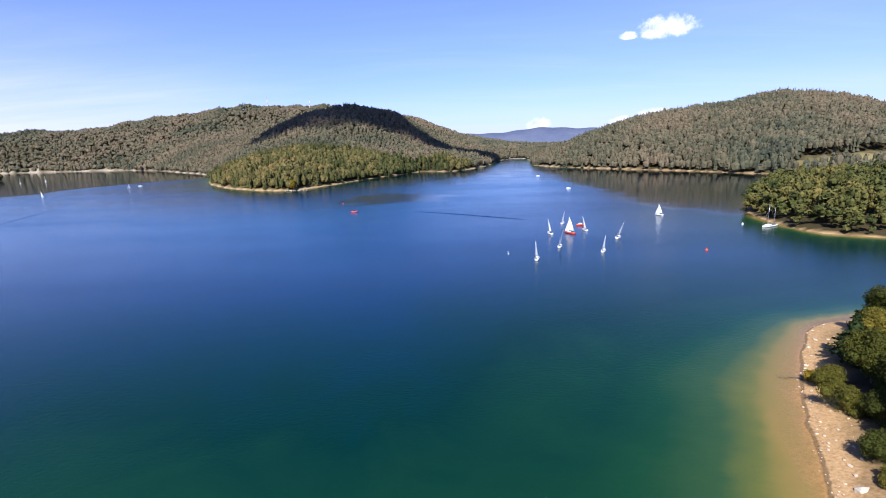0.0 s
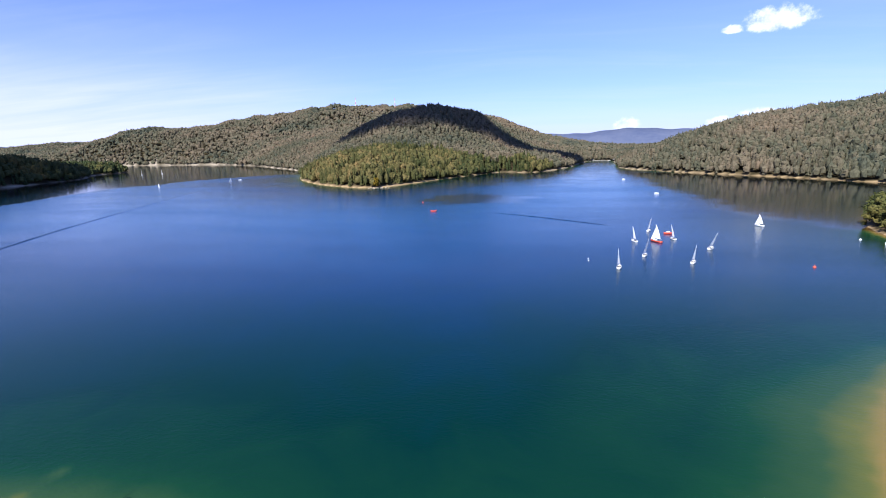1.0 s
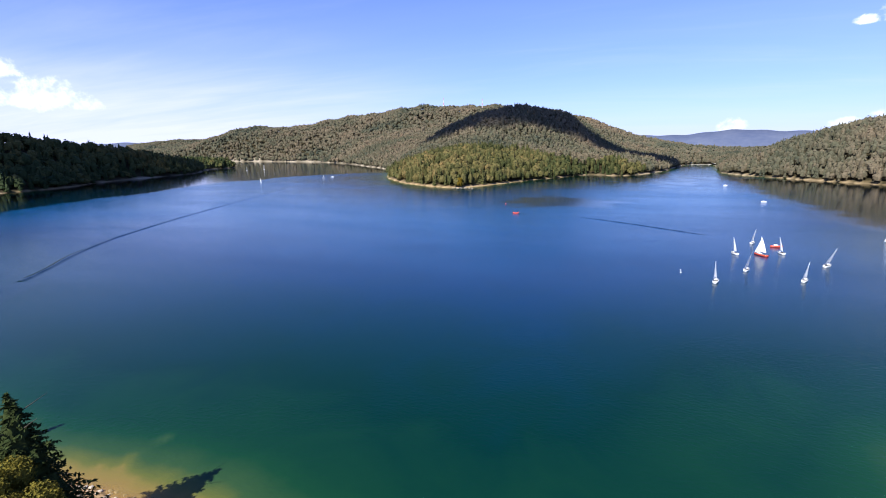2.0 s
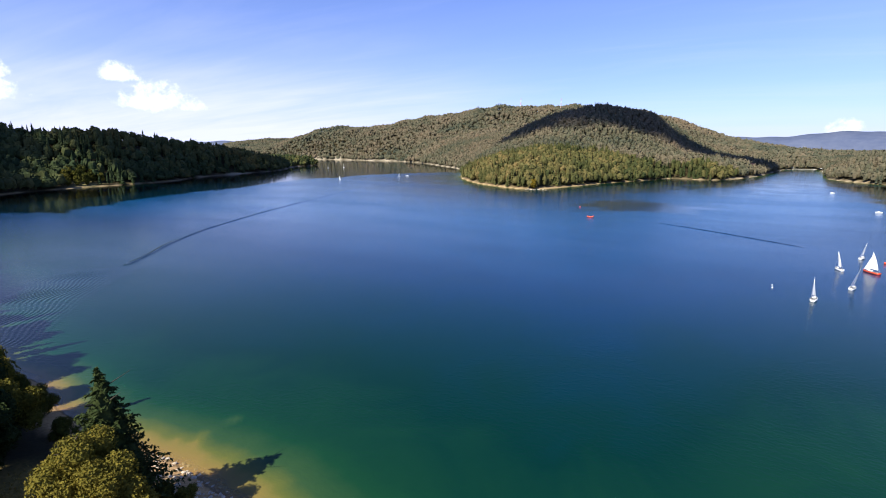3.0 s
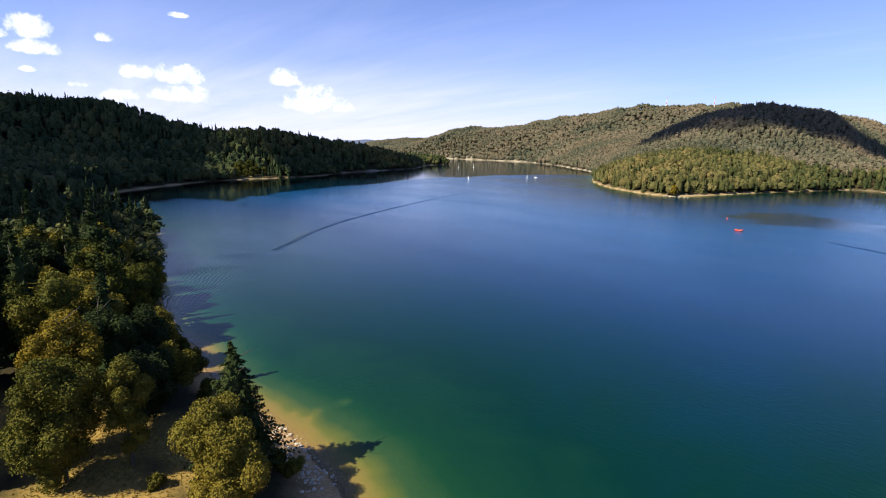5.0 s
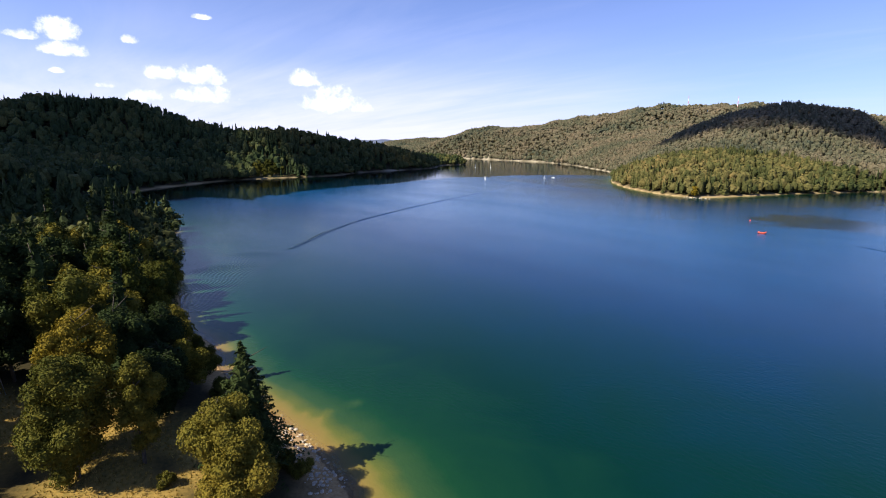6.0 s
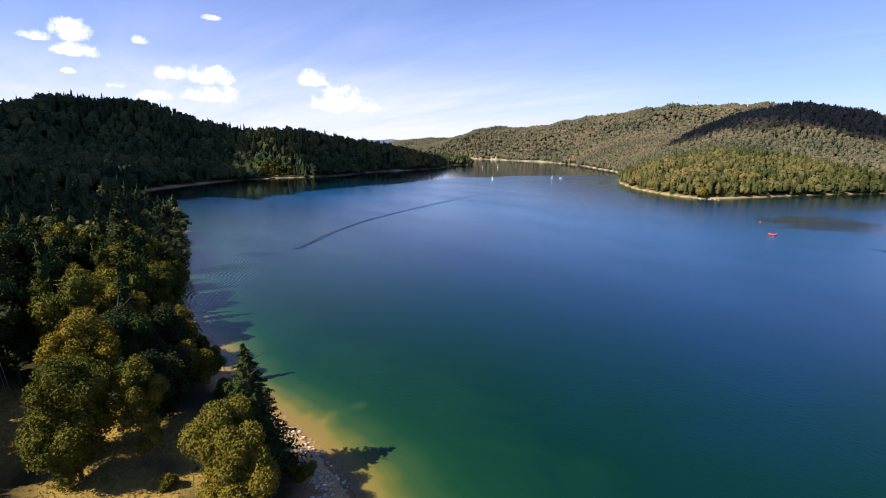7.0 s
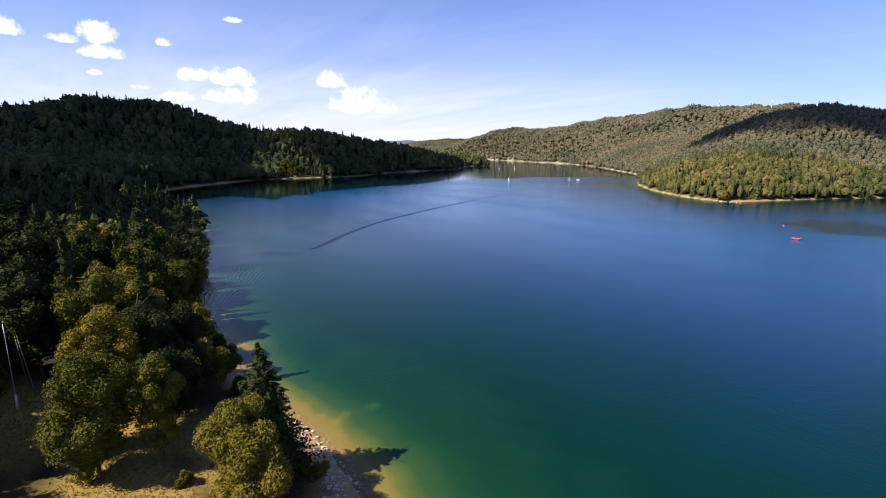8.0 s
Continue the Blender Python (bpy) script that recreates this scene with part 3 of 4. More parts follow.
plant("west_hill_woods", "dark forest on the western hill above the bay", (-1000, -440, -140, 930), 7.1, lambda x, y: (y > -140) & (y < 40 - 1.15 * x) & (x < -440 - 0.9 * np.clip(-y, 0, 99)), 15, 2, 15, (12, 20), 0.30, 0.8, WOODS, 0.15)

# ---- trees near the camera ----
def diamonds(r, spots, outward, length, width):
    """Leaf-shaped faces at the spots, turned about their outward directions."""
    n = len(spots)
    u = np.cross(outward, r.normal(size=(n, 3)))
    u /= np.linalg.norm(u, axis=1, keepdims=True) + 1e-9
    v = np.cross(outward, u)
    k = r.uniform(0.65, 1.3, (n, 1))
    u, v = u * length * k, v * width * k
    bend = outward * length * 0.25 * k
    verts = np.stack([spots + u - bend, spots + v, spots - u - bend, spots - v], 1).reshape(-1, 3)
    return verts, np.arange(4 * n).reshape(n, 4)


def box_ball():
    """A small ball of 24 four-cornered faces."""
    bm = bmesh.new()
    bmesh.ops.create_cube(bm, size=1)
    bmesh.ops.subdivide_edges(bm, edges=bm.edges[:], cuts=1, use_grid_fill=True)
    bm.verts.ensure_lookup_table()
    v, f = unit(np.array([p.co[:] for p in bm.verts])), np.array([[p.index for p in q.verts] for q in bm.faces])
    bm.free()
    return v, f


BOX_V, BOX_F = box_ball()


def broadleaf_crown(seed, height, radius, leaves, leaf, low=0.22, lobes=26):
    r = np.random.RandomState(seed)
    mid, tall = height * (1 + low) / 2, height * (1 - low) / 2
    d = unit(r.normal(size=(lobes, 3)))
    reach = r.uniform(0.5, 0.80, (lobes, 1))
    centres = d * reach * (radius, radius, tall) + (0, 0, mid)
    sizes = r.uniform(0.24, 0.40, lobes) * radius
    centres, sizes = np.vstack([centres, [(0, 0, mid)], [(0, 0, mid + tall * 0.55)]]), np.append(sizes, [radius * 0.55, radius * 0.35])
    pick = r.choice(len(sizes), leaves * 2, p=sizes**2 / (sizes**2).sum())
    way = unit(r.normal(size=(leaves * 2, 3)) + (0, 0, 0.25))
    spots = centres[pick] + way * (sizes[pick] * r.uniform(0.72, 1.1, leaves * 2))[:, None] * (1, 1, 1.15)
    inner = (np.linalg.norm(spots[:, None] - centres[None], axis=2) < sizes[None] * 0.78).sum(1)
    keep = np.where((inner < 1) | (r.uniform(size=len(spots)) < 0.12))[0][:leaves]
    leaves_v, leaves_f = diamonds(r, spots[keep], unit(way[keep] + 0.55 * r.normal(size=(len(keep), 3))), leaf, leaf * 0.55)
    cores = (BOX_V[None] * r.uniform(0.62, 0.82, (len(sizes), len(BOX_V), 1)) * sizes[:, None, None] + centres[:, None]).reshape(-1, 3)
    return np.vstack([leaves_v, cores]), np.vstack([leaves_f, (BOX_F[None] + len(leaves_v) + len(BOX_V) * np.arange(len(sizes))[:, None, None]).reshape(-1, 4)])


def spruce_crown(seed, height, radius, tiers, leaf):
    r = np.random.RandomState(seed)
    spots, ways = [], []
    for n in range(tiers):
        u = n / (tiers - 1)
        z, reach = height * (0.12 + 0.88 * u), radius * (1 - u) ** 0.85 + 0.15
        for b in range(max(4, int(9 - 4 * u))):
            a, long = r.uniform(0, 6.28), reach * r.uniform(0.7, 1.15)
            for q in np.arange(0.12, 1.02, max(0.08, leaf * 0.75 / max(long, 0.3))):
                for side in (-1, 0, 1):
                    off = side * (1 - q) * long * 0.28 + r.normal() * 0.05
                    spots.append((np.cos(a) * long * q - np.sin(a) * off, np.sin(a) * long * q + np.cos(a) * off, z - 0.34 * long * q**1.6 + 0.12 * long * q**4 + r.normal() * 0.06))
                    ways.append((0.4 * np.cos(a) + 0.4 * r.normal(), 0.4 * np.sin(a) + 0.4 * r.normal(), 0.75))
    spots.append((0, 0, height))
    ways.append((1, 0, 0.1))
    v, f = diamonds(r, np.array(spots), unit(np.array(ways)), leaf, leaf * 0.45)
    a, rings = np.arange(8) * 0.7854, []
    for u in np.linspace(0, 0.94, 9):
        wide = 0.58 * radius * (1 - u) ** 0.85 * r.uniform(0.75, 1.2, 8)
        rings.append(np.stack([wide * np.cos(a), wide * np.sin(a), 0 * a + height * (0.10 + 0.88 * u)], 1))
    k = np.arange(8)
    sides = np.concatenate([np.stack([n * 8 + k, n * 8 + (k + 1) % 8, n * 8 + 8 + (k + 1) % 8, n * 8 + 8 + k], 1) for n in range(8)])
    return np.vstack([v, np.concatenate(rings)]), np.vstack([f, sides + len(v)])


def trunk_mesh(seed, height, thick, limbs, reach):
    r, bm = random.Random(seed), bmesh.new()
    spots = [Vector((0.03 * height * k * r.uniform(-0.3, 0.3), 0.03 * height * k * r.uniform(-0.3, 0.3), height * k * 0.22 - (0.6 if k == 0 else 0))) for k in range(5)]
    for k in range(4):
        tube(bm, spots[k], spots[k + 1], thick * (1 - 0.22 * k), thick * (0.78 - 0.22 * k) + 0.01, 7)
    for n in range(limbs):
        k, f = r.randint(1, 3), r.random()
        a, base = r.uniform(0, 6.28), spots[k].lerp(spots[min(k + 1, 4)], f)
        tube(bm, base, base + Vector((math.cos(a) * reach, math.sin(a) * reach, reach * r.uniform(0.25, 0.8))), thick * 0.32, thick * 0.06, 5)
    return from_bm("trunk", bm, BARK, True)


def tree(name, label, kind, seed, height, radius, leaves, leaf, mat, tint, low=0.22, group=""):
    ob = thing(name, label, "tree", group=group)
    part("trunk", trunk_mesh(seed, height, 0.016 * height, 5 if kind == "broad" else 3, radius * 0.55), ob)
    v, f = broadleaf_crown(seed, height, radius, leaves, leaf, low) if kind == "broad" else spruce_crown(seed, height, radius, leaves, leaf)
    part("crown", mesh_from("crown", v, f, mat, False, {"tint": np.full(len(v), tint)}), ob)
    return ob


def stand(ob, x, y, spin=0.0, size=1.0, sink=0.1):
    ob.matrix_basis = pose(x, y, float(ground([x], [y])[0]) - sink, 0, 0, spin) @ Matrix.Scale(size, 4)
    return ob


# Trees that stand round the clearing by the shore.
stand(tree("spruce_tree", "tall dark green spruce beside the stony beach", "fir", 3, 17.0, 6.2, 46, 0.30, NEEDLE_AND_SHADE, 0.95), -52.2, 25.3)
stand(tree("broadleaf_tree", "round light green broadleaf tree beside the tall spruce", "broad", 4, 14.6, 3.9, 14000, 0.155, LEAF, 0.85, -0.05), -48.4, 21.0)
stand(tree("broadleaf_tree", "leafy light green tree at the edge of the dry grass", "broad", 5, 11.6, 3.9, 14500, 0.155, LEAF, 0.95, -0.05), -44.2, 21.0)
stand(tree("broadleaf_tree", "broadleaf tree with a crown turning golden yellow", "broad", 6, 20.0, 4.6, 14000, 0.17, GOLD, 0.60, 0.1), -68.3, 11.6)
stand(tree("broadleaf_tree", "wide olive green broadleaf tree over the dry grass", "broad", 7, 15.6, 5.0, 16000, 0.16, LEAF, 0.66, -0.12), -61.5, 9.8)
stand(tree("broadleaf_tree", "slim grey-green tree with drooping foliage", "broad", 8, 15.2, 3.0, 9000, 0.15, LEAF, 0.75, 0.08), -60.4, 16.0)
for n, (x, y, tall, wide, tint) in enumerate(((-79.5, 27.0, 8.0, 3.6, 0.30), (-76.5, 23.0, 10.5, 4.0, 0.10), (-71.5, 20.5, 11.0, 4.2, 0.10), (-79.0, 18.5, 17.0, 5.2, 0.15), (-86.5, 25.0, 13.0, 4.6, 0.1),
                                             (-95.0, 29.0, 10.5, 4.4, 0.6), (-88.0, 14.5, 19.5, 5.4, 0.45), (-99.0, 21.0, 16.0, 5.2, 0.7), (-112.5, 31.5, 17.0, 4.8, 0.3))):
    # The lowest tints take the needle colour, painting shade onto broadleaf crowns.
    stand(tree("broadleaf_tree", "tree at the wood edge coloured dark to stand for shade" if tint < 0.2 else "shady broadleaf tree at the edge of the lakeside wood" if tint < 0.4 else "yellow-green broadleaf tree at the edge of the wood",
               "broad", 21 + n, tall, wide, 8000, 0.205, NEEDLE_AND_SHADE if tint < 0.2 else LEAF, tint * (4 if tint < 0.2 else 1), 0.0, "wood edge trees"), x, y, 40 * n)

# Kinds that repeat through the wood on the headland.
KINDS = [tree("broadleaf_tree", "full broadleaf tree in the lakeside wood", "broad", 31, 18.0, 4.6, 3400, 0.29, LEAF, 0.18, 0.1, "headland trees"),
         tree("broadleaf_tree", "yellowing broadleaf tree in the lakeside wood", "broad", 32, 17.0, 4.4, 3400, 0.29, LEAF, 0.85, 0.1, "headland trees"),
         # Needle colour on a broadleaf crown, darkened in place of shade.
         tree("broadleaf_tree", "broadleaf tree in the lakeside wood coloured dark for shade", "broad", 33, 19.0, 5.0, 3400, 0.30, NEEDLE_AND_SHADE, 0.80, 0.1, "headland trees"),
         tree("spruce_tree", "dark pointed spruce in the lakeside wood", "fir", 34, 21.0, 4.1, 24, 0.50, NEEDLE_AND_SHADE, 0.35, 0.1, "headland trees"),
         tree("spruce_tree", "tall slim spruce in the lakeside wood", "fir", 35, 23.0, 3.5, 25, 0.50, NEEDLE_AND_SHADE, 0.75, 0.1, "headland trees")]
HEROES = [(-51, 25), (-48, 21), (-44, 21), (-68, 12), (-62, 10), (-60, 16), (-78, 28), (-72, 26), (-70, 20), (-79, 18), (-86, 25), (-94, 30), (-88, 14), (-99, 22), (-106, 31)]


def grove(seed, box, step, keep, limit, sizes=(0.85, 1.2), firs=0.32):
    """Copies of the tree kinds over a stretch of land."""
    x, y, r = scatter(seed, *box, step)
    s, clear = inland(x, y), clearing(x, y)
    made, order = 0, np.argsort(np.hypot(x + 90, y - 15))
    for px, py, ps, pc in zip(x[order], y[order], s[order], clear[order]):
        if made >= limit or ps < 0.8 or pc > 0.25 or not keep(px, py) or min(math.hypot(px - hx, py - hy) for hx, hy in HEROES) < 5.0:
            continue
        # Near the clearing mostly the darkened kind is picked, as painted shade.
        kind = KINDS[3 + r.randint(2)] if r.uniform() < firs else KINDS[r.choice(3, p=(0.35, 0.45, 0.2) if py > 12 or px < -118 else (0.2, 0.0, 0.8))]
        size = r.uniform(*sizes) * (0.75 if ps < 8 else 1.0)
        copy_thing(kind, pose(px, py, float(ground([px], [py])[0]) - 0.1, r.uniform(-3, 3), r.uniform(-3, 3), r.uniform(0, 360)) @ Matrix.Scale(size, 4))
        made += 1


grove(41, (-168, -62, -60, 60), 6.2, lambda x, y: y < 60 and not (x > -92 and 0 < y < 8) and not (x > -90 and y > 22) and not (x > -69 and y > -14), 150)
for n, ob in enumerate(KINDS):
    stand(ob, -172 - 7 * n, 20 - 6 * n)


# Trees and bushes on the sandy point.
def bush(label, seed, height, radius, mat, tint, x, y):
    ob = thing("bush", label, "bush")
    r, bm = random.Random(seed), bmesh.new()
    for _ in range(6):
        a = r.uniform(0, 6.28)
        tube(bm, (0, 0, -0.3), (math.cos(a) * radius * 0.6, math.sin(a) * radius * 0.6, height * 0.7), 0.05, 0.015, 5)
    part("stem", from_bm("stem", bm, BARK), ob)
    v, f = broadleaf_crown(seed, height, radius, int(1100 * radius), 0.12, 0.0, 9)
    part("crown", mesh_from("crown", v, f, mat, False, {"tint": np.full(len(v), tint)}), ob)
    return stand(ob, x, y, r.uniform(0, 360))


stand(tree("spruce_tree", "small spreading spruce on the sandy point", "fir", 51, 9.0, 3.8, 22, 0.30, NEEDLE_AND_SHADE, 0.5), 67.5, 75.5)
stand(tree("broadleaf_tree", "yellow-green tree behind the small spruce", "broad", 52, 8.5, 3.4, 6000, 0.17, LEAF, 0.8, 0.05), 73.0, 77.0)
stand(tree("broadleaf_tree", "dark tree at the head of the sandy point", "broad", 53, 11.0, 4.0, 6500, 0.19, LEAF, 0.2, 0.05), 79.0, 82.5)
stand(tree("broadleaf_tree", "dark low tree above the sandy bank", "broad", 54, 9.0, 3.8, 6500, 0.18, LEAF, 0.05, 0.02), 64.0, 67.5)
stand(tree("broadleaf_tree", "dark broadleaf tree above the sandy bank", "broad", 55, 10.5, 4.2, 7000, 0.18, LEAF, 0.10, 0.02), 61.0, 59.0)
stand(tree("broadleaf_tree", "shady broadleaf tree above the wide sandy bank", "broad", 56, 11.0, 4.4, 7500, 0.18, LEAF, 0.1, 0.02), 57.0, 51.5)
stand(tree("broadleaf_tree", "green broadleaf tree at the top of the bank", "broad", 57, 8.0, 3.4, 6000, 0.17, LEAF, 0.65, 0.02), 57.5, 44.0)
bush("olive green bush on the sandy bank", 61, 3.2, 2.8, LEAF, 0.42, 59.0, 69.3)
bush("yellow-green bush on the sandy bank", 62, 3.4, 3.3, LEAF, 0.55, 55.6, 61.8)
bush("reddish dry bush at the sandy water's edge", 63, 1.8, 1.5, GOLD, 0.2, 58.2, 71.5)
bush("broad dark bush on the shady bank", 75, 3.6, 2.8, LEAF, 0.25, 50.7, 50.8)
bush("tall dark bush on the shady bank", 76, 4.6, 3.0, LEAF, 0.15, 56.7, 56.9)
bush("low green bush near a pale rock", 64, 1.9, 1.7, LEAF, 0.9, 48.5, 46.5)
bush("small round bush on the dry grass", 65, 1.9, 1.2, LEAF, 0.6, -55.0, 16.8)
bush("low dark bush on the stony beach", 66, 2.0, 1.8, LEAF, 0.2, -50.8, 29.2)
bush("low grey-green bush on the stony beach", 67, 1.7, 1.6, LEAF, 0.3, -48.6, 30.2)
bush("green bush under the tall spruce", 68, 2.2, 1.7, LEAF, 0.5, -53.5, 28.0)
bush("low dark bush by the shaded beach", 91, 3.0, 2.3, LEAF, 0.15, -98.5, 34.6)
bush("dark spreading bush over the shaded beach", 92, 2.8, 2.4, LEAF, 0.25, -92.0, 33.6)
bush("dark leafy bush above the narrow beach", 93, 3.2, 2.4, LEAF, 0.10, -85.5, 32.2)
# Bush added on shaded ground, its near-black tint standing for the shade.
bush("added bush coloured dark for shade under the wood edge", 94, 2.8, 2.3, LEAF, 0.05, -76.0, 30.6)
bush("dark bush by the small beach", 69, 2.4, 2.0, LEAF, 0.3, -69.5, 29.5)

# Woods on the eastern side and far along the headland.
plant("headland_woods", "dark mixed wood along the headland", (-285, -148, -60, 90), 7.0, lambda x, y: y > -0.25 * x - 110, 130, 3, 16, (15, 21), 0.35, 0.5)
plant("shore_woods", "dark wood behind the clearing", (-160, -60, -110, -46), 6.5, lambda x, y: y > -110, 60, 3, 17, (15, 20), 0.35, 0.5)
plant("point_woods", "dense green broadleaf wood on the low eastern point", (140, 420, 140, 345), 6.0, lambda x, y: y < 345, 70, 3, 18, (12, 17), 0.03, 1.5, LUSH)
plant("bank_woods", "thick green trees on the near eastern bank", (62, 190, 10, 98), 5.2, lambda x, y: x > 84 - 0.25 * y + 12, 150, 3, 19, (9, 13), 0.2, 6)


# ---- dry grass in the clearing ----
def dry_grass(box, step, label):
    """Tufts of three bent blades, thick where the clearing is open."""
    x, y, r = scatter(91, *box, step)
    s = inland(x, y)
    ok = (clearing(x, y) > r.uniform(0.35, 0.9, len(x))) & (s > 4)
    x, y, s = x[ok], y[ok], s[ok]
    base = np.repeat(np.stack([x, y, ground(x, y, s) - 0.02], 1), 3, 0)
    n = len(base)
    a, tall = r.uniform(0, 6.28, n), r.uniform(0.14, 0.42, n)
    side = np.stack([np.cos(a), np.sin(a), 0 * a], 1) * r.uniform(0.04, 0.09, (n, 1))
    lean = np.stack([r.normal(size=n) * 0.14, r.normal(size=n) * 0.14, tall], 1)
    v = np.stack([base - side, base + side, base + lean], 1).reshape(-1, 3)
    m = mesh_from("dry_grass", v, np.arange(3 * n).reshape(-1, 3), STRAW, False, {"tint": np.repeat(r.uniform(0, 1, n), 3)})
    return tagged(new("dry_grass", m), label, "grass", kind="stuff")


dry_grass((-96, -26, -4, 28), 0.42, "dry straw-coloured grass in the lakeside clearing")

# ---- stones on the beach ----
def stone_mesh(seed):
    r, bm = random.Random(seed), bmesh.new()
    bmesh.ops.create_icosphere(bm, subdivisions=1, radius=0.5)
    for v in bm.verts:
        v.co = Vector((v.co.x * 1.2, v.co.y * 0.9, v.co.z * 0.6)) * r.uniform(0.75, 1.15)
    return from_bm("stone", bm, STONE)


stones = [stone_mesh(n) for n in range(6)]


def strew(parent, count, box, band, sizes):
    """Stones along the water's edge, thick near it and thin further up the bank."""
    r = np.random.RandomState(count)
    x, y, thin = r.uniform(*box[:2], count), r.uniform(*box[2:], count), r.uniform(size=count)
    s = inland(x, y)
    ok = (s > band[0]) & (s < np.where(thin < 0.35, band[2], band[1]))
    x, y = x[ok], y[ok]
    off = parent.matrix_basis.translation
    for n, (px, py, pz) in enumerate(zip(x, y, ground(x, y, s[ok]))):
        size = sizes[r.randint(len(sizes))]
        part("stone", stones[n % 6], parent, "", pose(px - off.x, py - off.y, pz + size * 0.1, 0, 0, r.uniform(0, 360)) @ Matrix.Scale(size, 4))


beach = thing("stone_beach", "pale rounded stones scattered over the beach", "stones", pose(-55, 32, 0))
strew(beach, 450, (-66, -44, 27.5, 37.0), (-1.5, 4.5, 4.5), (0.18, 0.25, 0.3, 0.4, 0.6))
spit = thing("stone_strand", "small pale stones strewn along the sandy point", "stones", pose(58, 70, 0))
strew(spit, 1300, (42, 78, 45, 95), (-0.5, 1.6, 5.0), (0.12, 0.16, 0.2, 0.28, 0.4))


def fallen_branch(x, y, spin, long, label):
    """A bare crooked branch with a few twigs, lying on the bank."""
    ob = thing("fallen_branch", label, "branch")
    r, bm = random.Random(int(long * 10)), bmesh.new()
    spots = [Vector((long * k / 6, r.uniform(-0.12, 0.12) * long * 0.5, 0.12 + 0.10 * math.sin(k))) for k in range(7)]
    for k in range(6):
        tube(bm, spots[k], spots[k + 1], 0.09 - 0.012 * k, 0.08 - 0.012 * k, 6)
    part("limb", from_bm("limb", bm, BARK, True), ob)
    for k in range(2, 6):
        bm = bmesh.new()
        tube(bm, spots[k], spots[k] + Vector((0.5 * long * 0.3, r.choice((-1, 1)) * long * 0.16, r.uniform(0.1, 0.4))), 0.03, 0.01, 5)
        part("twig", from_bm("twig", bm, BARK, True), ob)
    return stand(ob, x, y, spin, 1.0, 0.02)


fallen_branch(58.0, 72.5, 165, 4.2, "bare fallen branch reaching into the shallow water")
fallen_branch(56.8, 66.0, 200, 3.0, "grey dead branch lying on the sand")
for x, y, size in ((45.2, 46.6, 1.6), (46.5, 49.0, 0.6), (47.4, 50.8, 0.7), (44.6, 48.0, 0.5), (61.5, 77.2, 0.7), (60.6, 76.2, 0.6), (64.8, 80.5, 0.6), (67.0, 84.0, 0.7), (70.5, 87.0, 0.8), (72.0, 86.0, 0.6), (56.0, 68.5, 0.5)):
    ob = tagged(new("rock", stones[int(x) % 6]), "pale rock lying on the sandy bank", "rock")
    stand(ob, x, y, x * 40, size, 0.02)


# ---- poles in the clearing ----
def pole(x, y, height, thick, label, lean=(0.0, 0.0)):
    ob = thing("pole", label, "pole")
    bm = bmesh.new()
    tube(bm, (0, 0, 0), (0, 0, height), thick, thick * 0.5, 10)
    part("shaft", from_bm("shaft", bm, ALLOY, True), ob)
    if not any(lean):
        bm = bmesh.new()
        tube(bm, (0, 0, 0), (0, 0, 2.2), thick * 2.6, thick * 2.2, 10)
        part("foot", from_bm("foot", bm, HULL, True), ob, "pale thick foot")
    bm = bmesh.new()
    tube(bm, (0, 0, height), (0, 0, height + 0.25), thick * 0.9, thick * 0.3, 10)
    part("cap", from_bm("cap", bm, ALLOY, True), ob)
    stand(ob, x, y)
    ob.matrix_basis = ob.matrix_basis @ Vector((*lean, 1.0)).to_track_quat("Z", "Y").to_matrix().to_4x4()
    return ob


pole(-82.8, 3.4, 12.5, 0.07, "tall pale pole with a thick foot in the shady clearing")
pole(-88.0, 5.4, 11.0, 0.06, "pale pole leaning over at the edge of the wood", (-0.10, -0.11))
pole(-88.8, 4.9, 8.5, 0.035, "thin pale pole leaning beside a taller one", (-0.07, -0.08))


# ---- boats ----
def loft(sections, mat, name):
    """A closed skin through rings of equal count."""
    bm = bmesh.new()
    rings = [[bm.verts.new(p) for p in ring] for ring in sections]
    k = len(rings[0])
    for a, b in zip(rings, rings[1:]):
        for i in range(k):
            bm.faces.new((a[i], a[(i + 1) % k], b[(i + 1) % k], b[i]))
    bm.faces.new(rings[0][::-1])
    bm.faces.new(rings[-1])
    bmesh.ops.recalc_face_normals(bm, faces=bm.faces)
    return from_bm(name, bm, mat, True)


def hull_rings(length, beam, free):
    rings = []
    for u in np.linspace(0, 1, 10):
        half = beam / 2 * max(0.03, (1 - abs(2 * u - 0.85) ** 2.4 / (1.9 if u < 0.42 else 1.55))) if u < 0.98 else 0.03
        x, sheer = length * (u - 0.5), free * (1 + 0.22 * (2 * u - 1) ** 2)
        rings.append([(x, -half, sheer), (x, -half * 0.92, free * 0.35), (x, -half * 0.5, -0.22), (x, half * 0.5, -0.22), (x, half * 0.92, free * 0.35), (x, half, sheer)])
    return rings


